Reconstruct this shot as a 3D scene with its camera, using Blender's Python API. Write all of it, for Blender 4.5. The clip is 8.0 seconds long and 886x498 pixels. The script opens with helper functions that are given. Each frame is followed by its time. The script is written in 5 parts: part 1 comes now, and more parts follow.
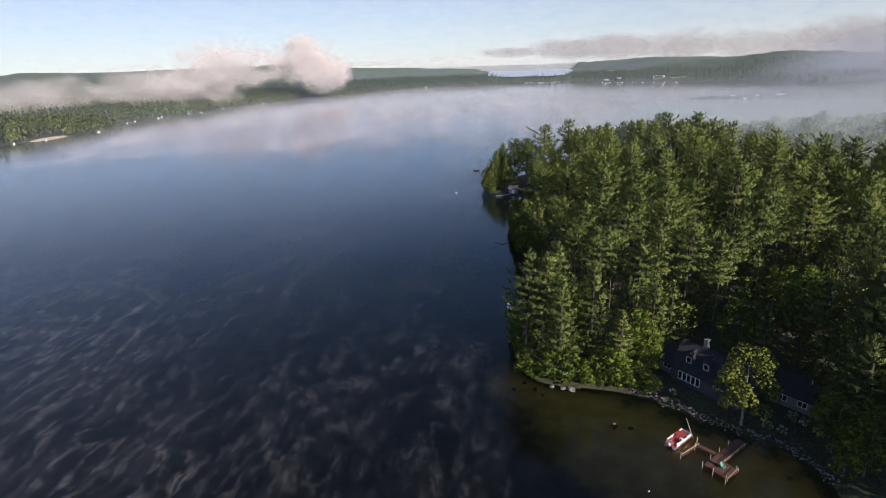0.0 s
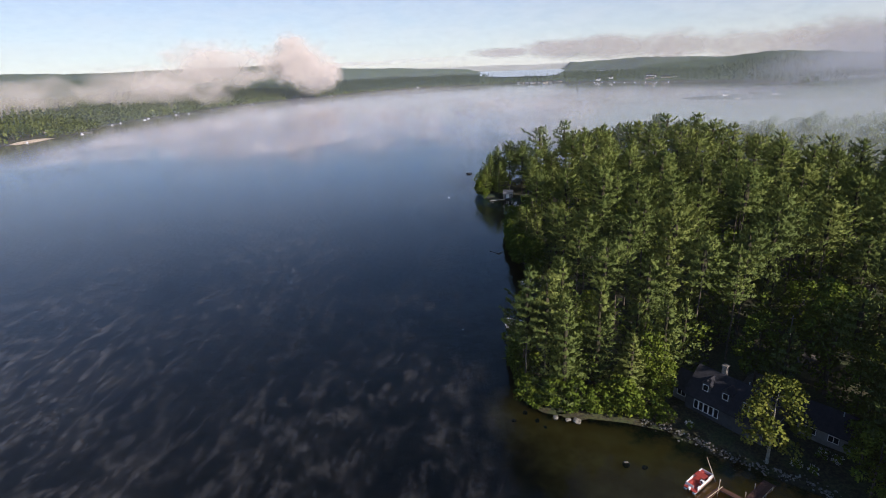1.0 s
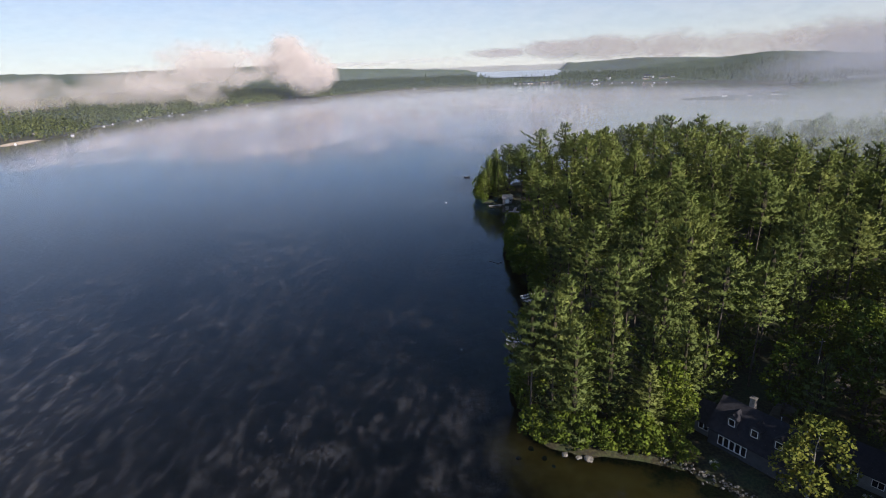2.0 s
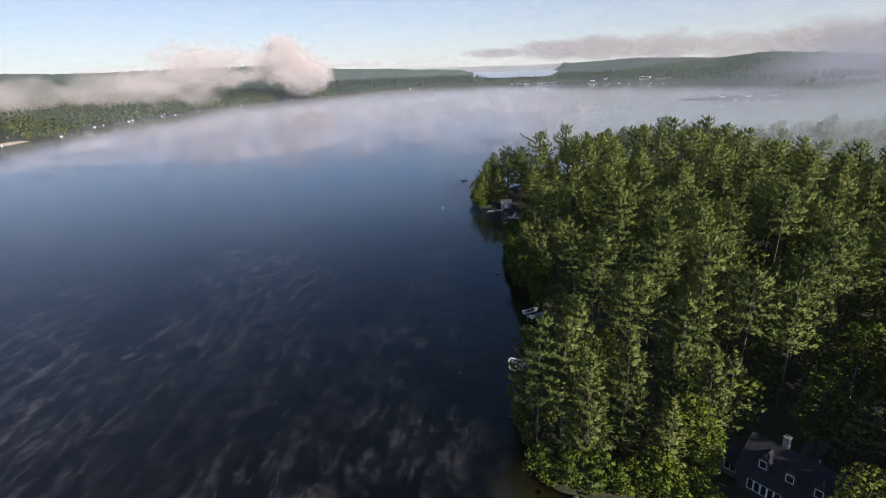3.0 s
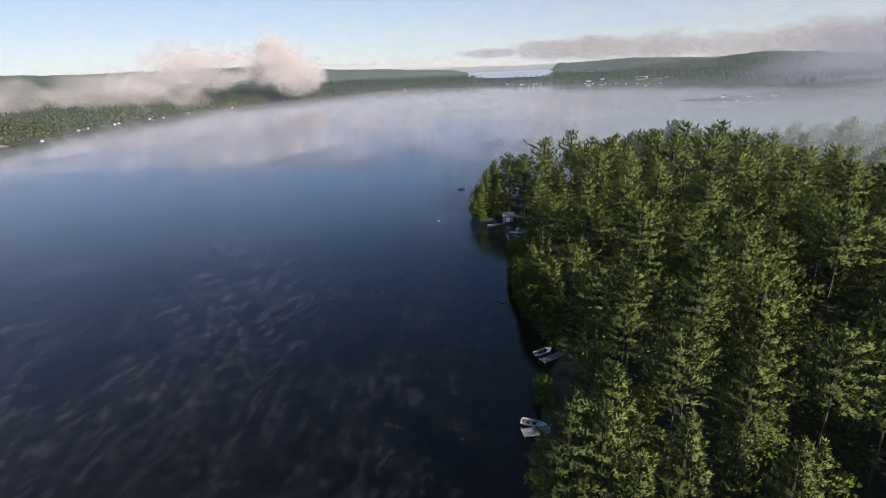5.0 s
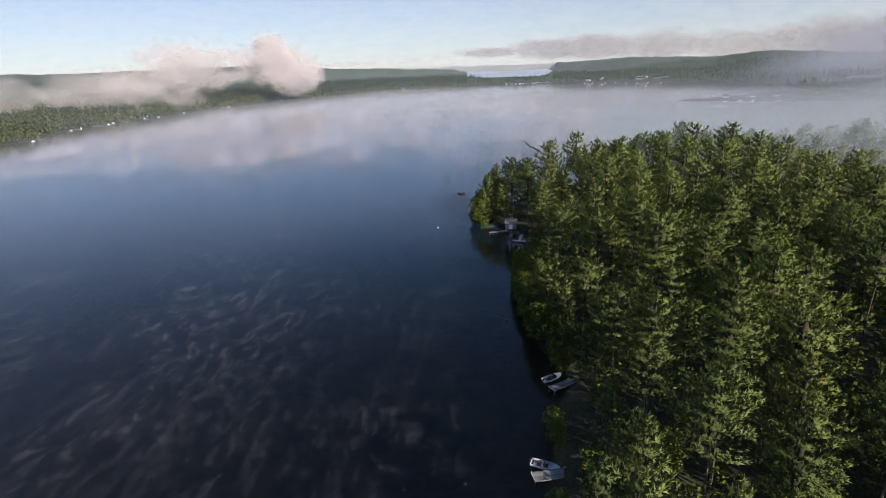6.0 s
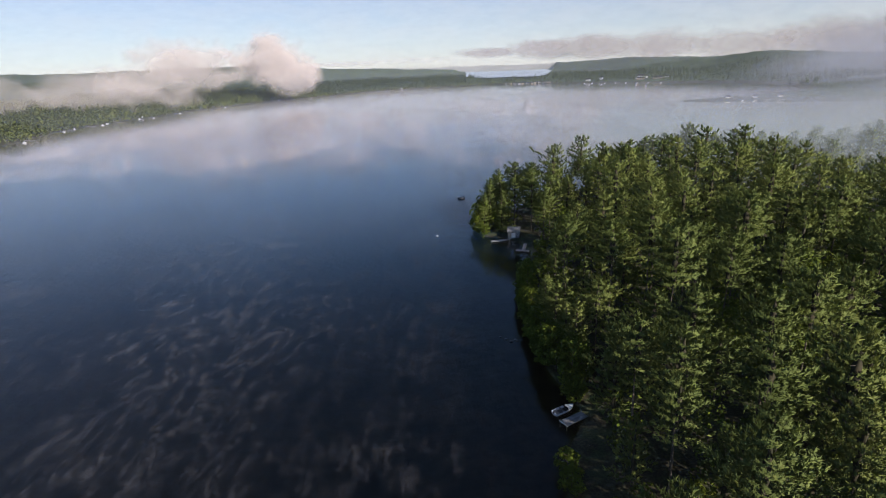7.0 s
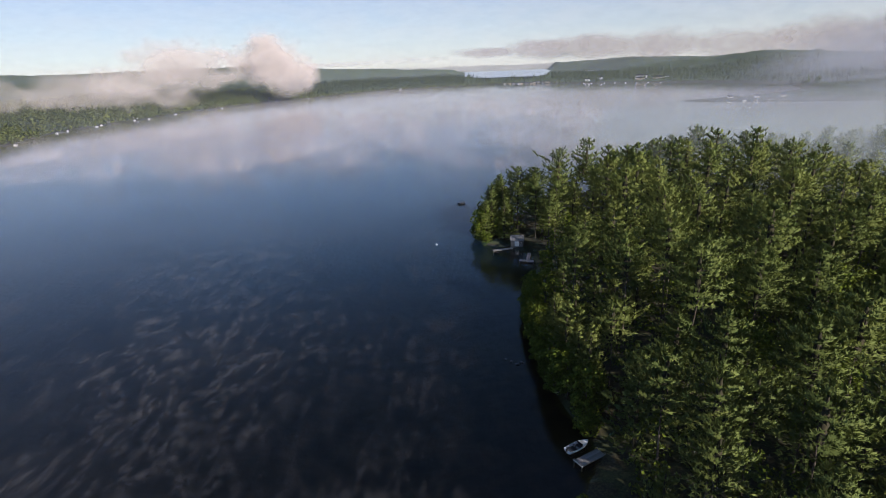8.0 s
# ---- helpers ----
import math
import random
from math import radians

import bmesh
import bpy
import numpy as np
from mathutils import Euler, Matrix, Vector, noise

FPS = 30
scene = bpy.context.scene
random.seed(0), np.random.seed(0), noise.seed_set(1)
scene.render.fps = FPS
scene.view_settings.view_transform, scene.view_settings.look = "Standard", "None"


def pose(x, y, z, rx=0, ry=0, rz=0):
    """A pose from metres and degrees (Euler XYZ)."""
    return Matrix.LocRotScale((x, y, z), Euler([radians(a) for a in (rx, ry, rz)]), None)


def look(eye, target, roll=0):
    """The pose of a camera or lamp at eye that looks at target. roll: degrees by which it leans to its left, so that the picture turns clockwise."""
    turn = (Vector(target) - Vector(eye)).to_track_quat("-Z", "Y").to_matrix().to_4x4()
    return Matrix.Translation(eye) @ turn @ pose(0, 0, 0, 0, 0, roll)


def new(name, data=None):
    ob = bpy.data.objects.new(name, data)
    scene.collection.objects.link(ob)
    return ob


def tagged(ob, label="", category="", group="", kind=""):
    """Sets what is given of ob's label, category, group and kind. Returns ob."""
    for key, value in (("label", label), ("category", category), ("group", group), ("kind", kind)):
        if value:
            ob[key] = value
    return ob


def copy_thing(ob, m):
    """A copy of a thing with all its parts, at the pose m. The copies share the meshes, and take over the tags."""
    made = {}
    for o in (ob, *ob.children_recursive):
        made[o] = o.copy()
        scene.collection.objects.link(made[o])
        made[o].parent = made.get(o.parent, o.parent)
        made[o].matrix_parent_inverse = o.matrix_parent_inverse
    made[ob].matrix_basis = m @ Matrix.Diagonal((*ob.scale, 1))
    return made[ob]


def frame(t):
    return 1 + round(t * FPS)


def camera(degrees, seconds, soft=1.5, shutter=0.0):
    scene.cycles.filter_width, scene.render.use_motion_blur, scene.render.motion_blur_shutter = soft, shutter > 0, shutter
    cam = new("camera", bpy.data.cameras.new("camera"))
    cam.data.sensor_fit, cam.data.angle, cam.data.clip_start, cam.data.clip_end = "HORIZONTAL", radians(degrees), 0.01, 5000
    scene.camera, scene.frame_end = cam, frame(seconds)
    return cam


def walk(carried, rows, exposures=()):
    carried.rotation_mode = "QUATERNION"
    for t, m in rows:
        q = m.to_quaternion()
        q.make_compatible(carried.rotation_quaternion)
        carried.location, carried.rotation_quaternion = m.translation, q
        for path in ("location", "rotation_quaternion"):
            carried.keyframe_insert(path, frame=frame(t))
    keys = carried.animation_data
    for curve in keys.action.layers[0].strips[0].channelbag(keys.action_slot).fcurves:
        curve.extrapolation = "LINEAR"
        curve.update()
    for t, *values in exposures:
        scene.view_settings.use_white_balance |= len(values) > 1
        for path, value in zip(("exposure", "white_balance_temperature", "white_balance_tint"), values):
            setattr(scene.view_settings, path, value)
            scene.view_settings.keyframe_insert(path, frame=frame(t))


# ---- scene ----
cam = camera(77.9, 8.0, soft=0.9)
PATH = [
    (0, (1.445, -1.025, 67.18), (1.375, 0.872, 66.55), -2.1),
    (0.5, (1.332, 4.743, 67.145), (1.278, 6.641, 66.515), -2.2),
    (1, (1.27, 10.522, 67.097), (1.227, 12.42, 66.467), -2.2),
    (1.5, (1.231, 16.21, 67.038), (1.193, 18.108, 66.409), -2.2),
    (3, (1.073, 32.687, 66.849), (1.054, 34.586, 66.22), -2.1),
    (3.5, (0.977, 38.338, 66.89), (0.963, 40.237, 66.262), -2.1),
    (4, (0.937, 44.085, 66.983), (0.926, 45.983, 66.355), -2.1),
    (4.5, (0.856, 49.928, 67.072), (0.849, 51.827, 66.444), -2.2),
    (6, (0.442, 67.837, 67.351), (0.444, 69.735, 66.72), -2.2),
    (6.5, (0.466, 73.824, 67.387), (0.47, 75.722, 66.755), -2.2),
    (7, (0.411, 79.894, 67.453), (0.417, 81.792, 66.822), -2.2),
    (7.5, (0.352, 85.749, 67.498), (0.361, 87.647, 66.867), -2.2),
    (8, (0.282, 91.303, 67.511), (0.292, 93.201, 66.88), -2.3),
]
walk(cam, [(t, look(eye, target, roll)) for t, eye, target, roll in PATH], [(0.0, 0.34, 6500, 15), (8.0, 0.25, 6500, 15)])

# ---- world, sun, exposure ----
SUN_AZ, SUN_EL = 142.0, 27.0          # degrees clockwise from +y, and above the horizon
world = bpy.data.worlds.new("world")
scene.world = world
world.use_nodes = True
wn = world.node_tree
sky = wn.nodes.new("ShaderNodeTexSky")
sky.sky_type, sky.sun_disc = "NISHITA", False
sky.sun_elevation, sky.sun_rotation = radians(SUN_EL), radians(SUN_AZ)
sky.altitude, sky.air_density, sky.dust_density, sky.ozone_density = 700.0, 0.9, 0.10, 4.5
wn.links.new(sky.outputs[0], wn.nodes["Background"].inputs["Color"])
wn.nodes["Background"].inputs["Strength"].default_value = 0.088
sun = new("sun", bpy.data.lights.new("sun", "SUN"))
sun.data.energy, sun.data.angle, sun.data.color = 5.0, radians(0.6), (1.0, 0.91, 0.80)
to_sun = Vector((math.sin(radians(SUN_AZ)) * math.cos(radians(SUN_EL)), math.cos(radians(SUN_AZ)) * math.cos(radians(SUN_EL)), math.sin(radians(SUN_EL))))
sun.matrix_world = look(to_sun * 300, (0, 0, 0))
scene.cycles.transparent_max_bounces = 80


# ---- materials ----
class Nodes:
    """A material's node tree, with short calls for the nodes that the scene uses."""

    def __init__(self, name):
        self.mat = bpy.data.materials.new(name)
        self.mat.use_nodes = True
        self.tree = self.mat.node_tree
        self.tree.nodes.clear()
        self.out = self.add("ShaderNodeOutputMaterial")

    def add(self, kind, **values):
        node = self.tree.nodes.new(kind)
        for key, value in values.items():
            setattr(node, key, value)
        return node

    def link(self, a, b):
        self.tree.links.new(a, b)

    def put(self, socket, value):
        if hasattr(value, "is_linked"):
            self.link(value, socket)
        elif isinstance(value, (tuple, list)) and socket.type == "RGBA" and len(value) == 3:
            socket.default_value = (*value, 1)
        else:
            socket.default_value = value

    def math(self, op, a, b=0.0, c=None):
        node = self.add("ShaderNodeMath", operation=op)
        for k, v in enumerate((a, b) if c is None else (a, b, c)):
            self.put(node.inputs[k], v)
        return node.outputs[0]

    def place(self, space="Object"):
        if space == "Position":
            return self.add("ShaderNodeNewGeometry").outputs["Position"]
        return self.add("ShaderNodeTexCoord").outputs[space]

    def mapped(self, vector, scale=(1, 1, 1), shift=(0, 0, 0)):
        node = self.add("ShaderNodeMapping")
        self.put(node.inputs["Vector"], vector)
        node.inputs["Scale"].default_value, node.inputs["Location"].default_value = scale, shift
        return node.outputs[0]

    def noise(self, vector, scale, detail=3.0, rough=0.55, distort=0.0):
        node = self.add("ShaderNodeTexNoise")
        self.put(node.inputs["Vector"], vector)
        for key, value in (("Scale", scale), ("Detail", detail), ("Roughness", rough), ("Distortion", distort)):
            node.inputs[key].default_value = value
        return node.outputs["Fac"]

    def span(self, value, a, b, lo=0.0, hi=1.0, smooth=True):
        node = self.add("ShaderNodeMapRange", interpolation_type="SMOOTHSTEP" if smooth else "LINEAR")
        self.put(node.inputs["Value"], value)
        for key, v in (("From Min", a), ("From Max", b), ("To Min", lo), ("To Max", hi)):
            node.inputs[key].default_value = v
        return node.outputs["Result"]

    def mix(self, fac, a, b):
        node = self.add("ShaderNodeMix", data_type="RGBA")
        self.put(node.inputs[0], fac)
        self.put(node.inputs[6], a)
        self.put(node.inputs[7], b)
        return node.outputs[2]

    def ramp(self, fac, stops):
        node = self.add("ShaderNodeValToRGB")
        self.put(node.inputs[0], fac)
        els = node.color_ramp.elements
        while len(els) < len(stops):
            els.new(0.5)
        for el, (at, colour) in zip(els, stops):
            el.position, el.color = at, (*colour, 1)
        return node.outputs[0]

    def axis(self, vector, k):
        node = self.add("ShaderNodeSeparateXYZ")
        self.put(node.inputs[0], vector)
        return node.outputs[k]

    def bump(self, height, strength=0.3, distance=0.05):
        node = self.add("ShaderNodeBump")
        self.put(node.inputs["Height"], height)
        node.inputs["Strength"].default_value, node.inputs["Distance"].default_value = strength, distance
        return node.outputs[0]

    def principled(self, colour, rough=0.7, metal=0.0, normal=None):
        node = self.add("ShaderNodeBsdfPrincipled")
        self.put(node.inputs["Base Color"], colour)
        self.put(node.inputs["Roughness"], rough)
        self.put(node.inputs["Metallic"], metal)
        if normal is not None:
            self.link(normal, node.inputs["Normal"])
        return node.outputs[0]

    def blend(self, fac, a, b):
        node = self.add("ShaderNodeMixShader")
        self.put(node.inputs[0], fac)
        self.link(a, node.inputs[1])
        self.link(b, node.inputs[2])
        return node.outputs[0]

    def simple(self, kind, colour, **inputs):
        node = self.add(kind)
        self.put(node.inputs["Color"], colour)
        for key, value in inputs.items():
            self.put(node.inputs[key], value)
        return node.outputs[0]

    def done(self, shader):
        self.link(shader, self.out.inputs["Surface"])
        return self.mat


def surface(name, dark, light, scale=2.0, rough=0.75, metal=0.0, relief=0.3, fine=12.0):
    """A plain painted, wooden or stony surface: two colours mixed by grain at two scales."""
    n = Nodes(name)
    at = n.place()
    coarse, grain = n.noise(at, scale, 4), n.noise(at, scale * fine, 3)
    fac = n.span(n.math("ADD", n.math("MULTIPLY", coarse, 0.65), n.math("MULTIPLY", grain, 0.35)), 0.35, 0.65)
    return n.done(n.principled(n.mix(fac, dark, light), rough, metal, n.bump(grain, relief, 0.02)))


def foliage(name, shade, mid, tip, vary=0.5, patch=0.09):
    """Leaves or needles: hue differs from tree to tree and from bough to bough; a little light passes through."""
    n = Nodes(name)
    each = n.add("ShaderNodeObjectInfo").outputs["Random"]
    at = n.place("Position")
    patchy = n.span(n.noise(at, patch, 2), 0.3, 0.7)
    bough = n.span(n.noise(at, patch * 7, 3), 0.33, 0.67)
    clump = n.add("ShaderNodeNewGeometry").outputs["Random Per Island"]
    whole = n.math("MULTIPLY", n.math("ADD", each, patchy), 0.5 * vary)
    fac = n.math("ADD", whole, n.math("MULTIPLY", n.math("ADD", n.math("MULTIPLY", clump, 0.25), n.math("MULTIPLY", bough, 0.75)), 1 - vary))
    colour = n.ramp(fac, [(0.0, shade), (0.5, mid), (1.0, tip)])
    body = n.principled(colour, 0.6)
    body.node.inputs["Specular IOR Level"].default_value = 0.12
    return n.done(n.blend(0.22, body, n.simple("ShaderNodeBsdfTranslucent", colour)))


PINE = foliage("pine_needles", (0.066, 0.100, 0.034), (0.162, 0.210, 0.060), (0.285, 0.316, 0.090), 0.6)
LEAF = foliage("broad_leaves", (0.062, 0.100, 0.014), (0.115, 0.165, 0.022), (0.190, 0.220, 0.030))
YELLOWING = foliage("yellowing_leaves", (0.070, 0.100, 0.020), (0.140, 0.170, 0.030), (0.215, 0.205, 0.040))
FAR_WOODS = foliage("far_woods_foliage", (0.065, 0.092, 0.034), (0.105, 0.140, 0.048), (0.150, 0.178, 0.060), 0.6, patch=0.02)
# Lighter copy of the far foliage: the sun on that shore put into colour.
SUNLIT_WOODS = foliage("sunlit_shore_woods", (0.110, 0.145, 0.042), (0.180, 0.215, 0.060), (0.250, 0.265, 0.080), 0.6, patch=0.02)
# Brown twigs darkened: the shade inside a crown is put into the colour.
SHADED_TWIGS = surface("shaded_inner_twigs", (0.020, 0.022, 0.010), (0.055, 0.046, 0.024), 0.8, 0.95, relief=0.9, fine=5)
BARK = surface("bark", (0.055, 0.043, 0.034), (0.15, 0.125, 0.10), 1.5, 0.9, relief=0.8, fine=9)
PALE_BARK = surface("pale_bark", (0.14, 0.13, 0.115), (0.32, 0.30, 0.27), 1.2, 0.85, relief=0.6)
STONE = surface("field_stone", (0.07, 0.066, 0.06), (0.24, 0.225, 0.20), 1.6, 0.85, relief=0.7)
WET_ROCK = surface("wet_rock", (0.03, 0.028, 0.026), (0.12, 0.105, 0.09), 2.5, 0.5, relief=0.6)
DECK = surface("red_brown_deck_boards", (0.062, 0.028, 0.021), (0.125, 0.062, 0.046), 1.1, 0.7, fine=20)
GREY_WOOD = surface("weathered_grey_wood", (0.16, 0.155, 0.15), (0.33, 0.32, 0.31), 1.3, 0.85, fine=18)
POST_WOOD = surface("pale_post_wood", (0.28, 0.22, 0.16), (0.48, 0.40, 0.30), 2.0, 0.8)
WHITE = surface("white_paint", (0.66, 0.66, 0.65), (0.82, 0.82, 0.80), 1.5, 0.5, relief=0.1)
HULL = surface("white_hull_gelcoat", (0.66, 0.67, 0.69), (0.80, 0.81, 0.83), 1.0, 0.25, relief=0.02)
GREY_SIDING = surface("dark_grey_siding", (0.036, 0.038, 0.046), (0.060, 0.063, 0.072), 0.8, 0.8)
PALE_SIDING = surface("pale_siding", (0.13, 0.13, 0.135), (0.20, 0.20, 0.20), 0.8, 0.8)
SHINGLE = surface("dark_shingles", (0.012, 0.012, 0.018), (0.026, 0.026, 0.034), 1.4, 0.9, relief=0.6, fine=8)
BRICK = surface("chimney_brick", (0.20, 0.17, 0.15), (0.36, 0.31, 0.28), 3.0, 0.9)
RED = surface("red_vinyl", (0.26, 0.035, 0.028), (0.42, 0.075, 0.060), 2.0, 0.5, relief=0.1)
DARK = surface("black_plastic", (0.012, 0.012, 0.014), (0.035, 0.035, 0.04), 3.0, 0.45, relief=0.05)
ALUMINIUM = surface("brushed_aluminium", (0.55, 0.56, 0.58), (0.72, 0.73, 0.75), 3.0, 0.32, 0.9, relief=0.05)
TEAL = surface("teal_plastic", (0.09, 0.30, 0.25), (0.16, 0.42, 0.35), 3.0, 0.5, relief=0.05)
TAN_SIDING = surface("tan_siding", (0.36, 0.30, 0.22), (0.50, 0.43, 0.33), 0.8, 0.8)
GRAVEL = surface("gravel_drive", (0.075, 0.065, 0.055), (0.16, 0.14, 0.12), 0.7, 0.95, relief=0.8, fine=30)
SAND = surface("pale_sand", (0.42, 0.33, 0.24), (0.62, 0.51, 0.38), 0.4, 0.95, relief=0.5, fine=30)
FLOWERS = surface("white_blossom", (0.40, 0.42, 0.38), (0.78, 0.78, 0.74), 4.0, 0.8)

n = Nodes("window_glass")
GLASS = n.done(n.principled((0.012, 0.015, 0.02), 0.06))

# Ground: sand under water, its dimming with depth put into the colour, forest floor on land, closed canopy on the far
# hills.
n = Nodes("ground")
at = n.place("Position")
z = n.axis(at, 2)
big, mid, small = n.noise(at, 0.012, 5, 0.6), n.noise(at, 0.22, 5, 0.6), n.noise(at, 2.2, 4)
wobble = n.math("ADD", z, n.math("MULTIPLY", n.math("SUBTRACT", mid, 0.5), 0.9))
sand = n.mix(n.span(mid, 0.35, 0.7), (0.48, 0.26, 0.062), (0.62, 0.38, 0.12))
# Light lost in deep water is put into this dark bed colour.
dimmed_bed = n.mix(n.span(mid, 0.4, 0.65), (0.010, 0.012, 0.012), (0.022, 0.022, 0.016))
bed = n.mix(n.math("MULTIPLY", n.span(wobble, -2.6, -0.5), n.span(n.axis(at, 1), 118, 106)), dimmed_bed, sand)
litter = n.mix(n.span(small, 0.4, 0.65), (0.028, 0.024, 0.014), (0.062, 0.058, 0.026))
floor_colour = n.mix(n.span(mid, 0.42, 0.62), litter, n.mix(n.span(small, 0.35, 0.7), (0.030, 0.042, 0.014), (0.06, 0.072, 0.026)))
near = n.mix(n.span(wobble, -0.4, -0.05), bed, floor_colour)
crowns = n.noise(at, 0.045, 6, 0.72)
# Hollows between crowns are dark: their shade is put into the colour.
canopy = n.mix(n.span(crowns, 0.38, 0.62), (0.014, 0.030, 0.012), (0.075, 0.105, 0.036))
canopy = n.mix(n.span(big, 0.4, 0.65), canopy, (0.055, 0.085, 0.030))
plan = n.add("ShaderNodeVectorMath", operation="LENGTH")
n.link(n.mapped(at, (1, 1, 0)), plan.inputs[0])
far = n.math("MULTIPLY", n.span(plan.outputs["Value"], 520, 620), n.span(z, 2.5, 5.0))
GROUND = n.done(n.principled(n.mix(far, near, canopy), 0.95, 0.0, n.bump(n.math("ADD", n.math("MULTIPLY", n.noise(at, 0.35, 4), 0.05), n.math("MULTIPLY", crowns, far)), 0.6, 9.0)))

# Lake water: clear and brown-tinted over the bed, glossy by its Fresnel reflection, with faint ripples.
n = Nodes("lake_water")
at = n.place("Position")
ripple = n.math("ADD", n.math("MULTIPLY", n.noise(n.mapped(at, (1, 0.6, 1)), 0.55, 4), 0.7), n.math("MULTIPLY", n.noise(at, 3.0, 2), 0.12))
normal = n.bump(ripple, 0.14, 0.10)
fresnel = n.add("ShaderNodeFresnel")
fresnel.inputs["IOR"].default_value = 1.333
n.link(normal, fresnel.inputs["Normal"])
gloss = n.simple("ShaderNodeBsdfGlossy", (1, 1, 1), Roughness=0.10)
n.link(normal, gloss.node.inputs["Normal"])
WATER = n.done(n.blend(fresnel.outputs[0], n.simple("ShaderNodeBsdfTransparent", (0.975, 0.91, 0.66)), gloss))


# The far lakes: rougher, so that they mirror the sky higher up; its paleness is also put into the base colour.
n = Nodes("sky_pale_water")
at = n.place("Position")
WATER_FAR = n.done(n.principled((0.42, 0.50, 0.56), 0.30, 0.0, n.bump(n.noise(at, 0.05, 4), 1.0, 4.0)))


def vapour(name, density, colour=(0.93, 0.90, 0.90)):
    """A thin layer of droplets that scatters light to both sides; density(n, at) gives how much of it is opaque."""
    n = Nodes(name)
    body = n.blend(0.5, n.simple("ShaderNodeBsdfDiffuse", colour), n.simple("ShaderNodeBsdfTranslucent", colour))
    return n.done(n.blend(density(n, n.place("Position")), n.simple("ShaderNodeBsdfTransparent", (1, 1, 1)), body))


# ---- meshes ----
def mesh_object(name, verts, faces, materials, smooth=False, slots=None, normals=None):
    """An object from numpy arrays: verts (n, 3), faces (m, 3 or 4)."""
    verts, faces = np.asarray(verts, np.float32), np.asarray(faces, np.int32)
    me = bpy.data.meshes.new(name)
    k = faces.shape[1]
    me.vertices.add(len(verts))
    me.vertices.foreach_set("co", verts.ravel())
    me.loops.add(faces.size)
    me.loops.foreach_set("vertex_index", faces.ravel())
    me.polygons.add(len(faces))
    me.polygons.foreach_set("loop_start", np.arange(0, faces.size, k, dtype=np.int32))
    me.polygons.foreach_set("use_smooth", np.full(len(faces), smooth))
    for m in materials:
        me.materials.append(m)
    if slots is not None:
        me.polygons.foreach_set("material_index", np.asarray(slots, np.int32))
    me.update(calc_edges=True)
    if normals is not None:
        me.polygons.foreach_set("use_smooth", np.full(len(faces), True))
        me.normals_split_custom_set_from_vertices(np.asarray(normals, np.float32))
    return new(name, me)


def scatter_evenly(ob, outward=None):
    """Droplets scatter light alike on all sides: normals turned to the sun, so that no skin of vapour shows a dark edge."""
    lit = np.tile(np.array(to_sun, np.float32), (len(ob.data.vertices), 1))
    if outward is not None:
        lit = lit + 0.45 * np.asarray(outward, np.float32)
    lit /= np.linalg.norm(lit, axis=1, keepdims=True)
    ob.data.normals_split_custom_set_from_vertices(lit)
    return ob


def empty(name, m=None):
    ob = new(name)
    ob.empty_display_size = 0.3
    if m is not None:
        ob.matrix_world = m
    return ob


def part(name, bm, material, parent, label="", smooth=False):
    """Links a bmesh as one mesh under a thing or under a part, in the parent's own space."""
    me = bpy.data.meshes.new(name)
    bmesh.ops.recalc_face_normals(bm, faces=bm.faces)
    bm.to_mesh(me)
    bm.free()
    me.materials.append(material)
    if smooth:
        me.polygons.foreach_set("use_smooth", np.full(len(me.polygons), True))
    ob = new(name, me)
    ob.parent = parent
    return tagged(ob, label)


def box(bm, cx, cy, cz, sx, sy, sz, rot=0.0, bevel=0.0, tilt=0.0):
    """Adds a box with its middle at (cx, cy, cz), turned about z and tilted about its own x."""
    made = bmesh.ops.create_cube(bm, size=1, matrix=pose(cx, cy, cz, tilt, 0, rot) @ Matrix.Diagonal((sx, sy, sz, 1)))
    if bevel:
        edges = list({e for v in made["verts"] for e in v.link_edges})
        bmesh.ops.bevel(bm, geom=edges, offset=bevel, segments=1, affect="EDGES")
    return bm


def boxed(*args, **kw):
    return box(bmesh.new(), *args, **kw)


def rod(bm, a, b, r, r2=None, sides=6):
    """Adds a tapered rod from a to b."""
    a, b = Vector(a), Vector(b)
    m = Matrix.Translation((a + b) / 2) @ (b - a).to_track_quat("Z", "Y").to_matrix().to_4x4()
    bmesh.ops.create_cone(bm, cap_ends=True, segments=sides, radius1=r, radius2=r if r2 is None else r2, depth=(b - a).length, matrix=m)
    return bm


def prism(bm, outline, a, b, axis=0):
    """Adds a body with the given outline in (second, up) and reaching from a to b along the first axis."""
    rings = []
    for at in (a, b):
        rings.append([bm.verts.new((at, p, q) if axis == 0 else (p, at, q)) for p, q in outline])
    bm.faces.new(rings[0])
    bm.faces.new(rings[1])
    for k in range(len(outline)):
        j = (k + 1) % len(outline)
        bm.faces.new((rings[0][k], rings[0][j], rings[1][j], rings[1][k]))
    return bm


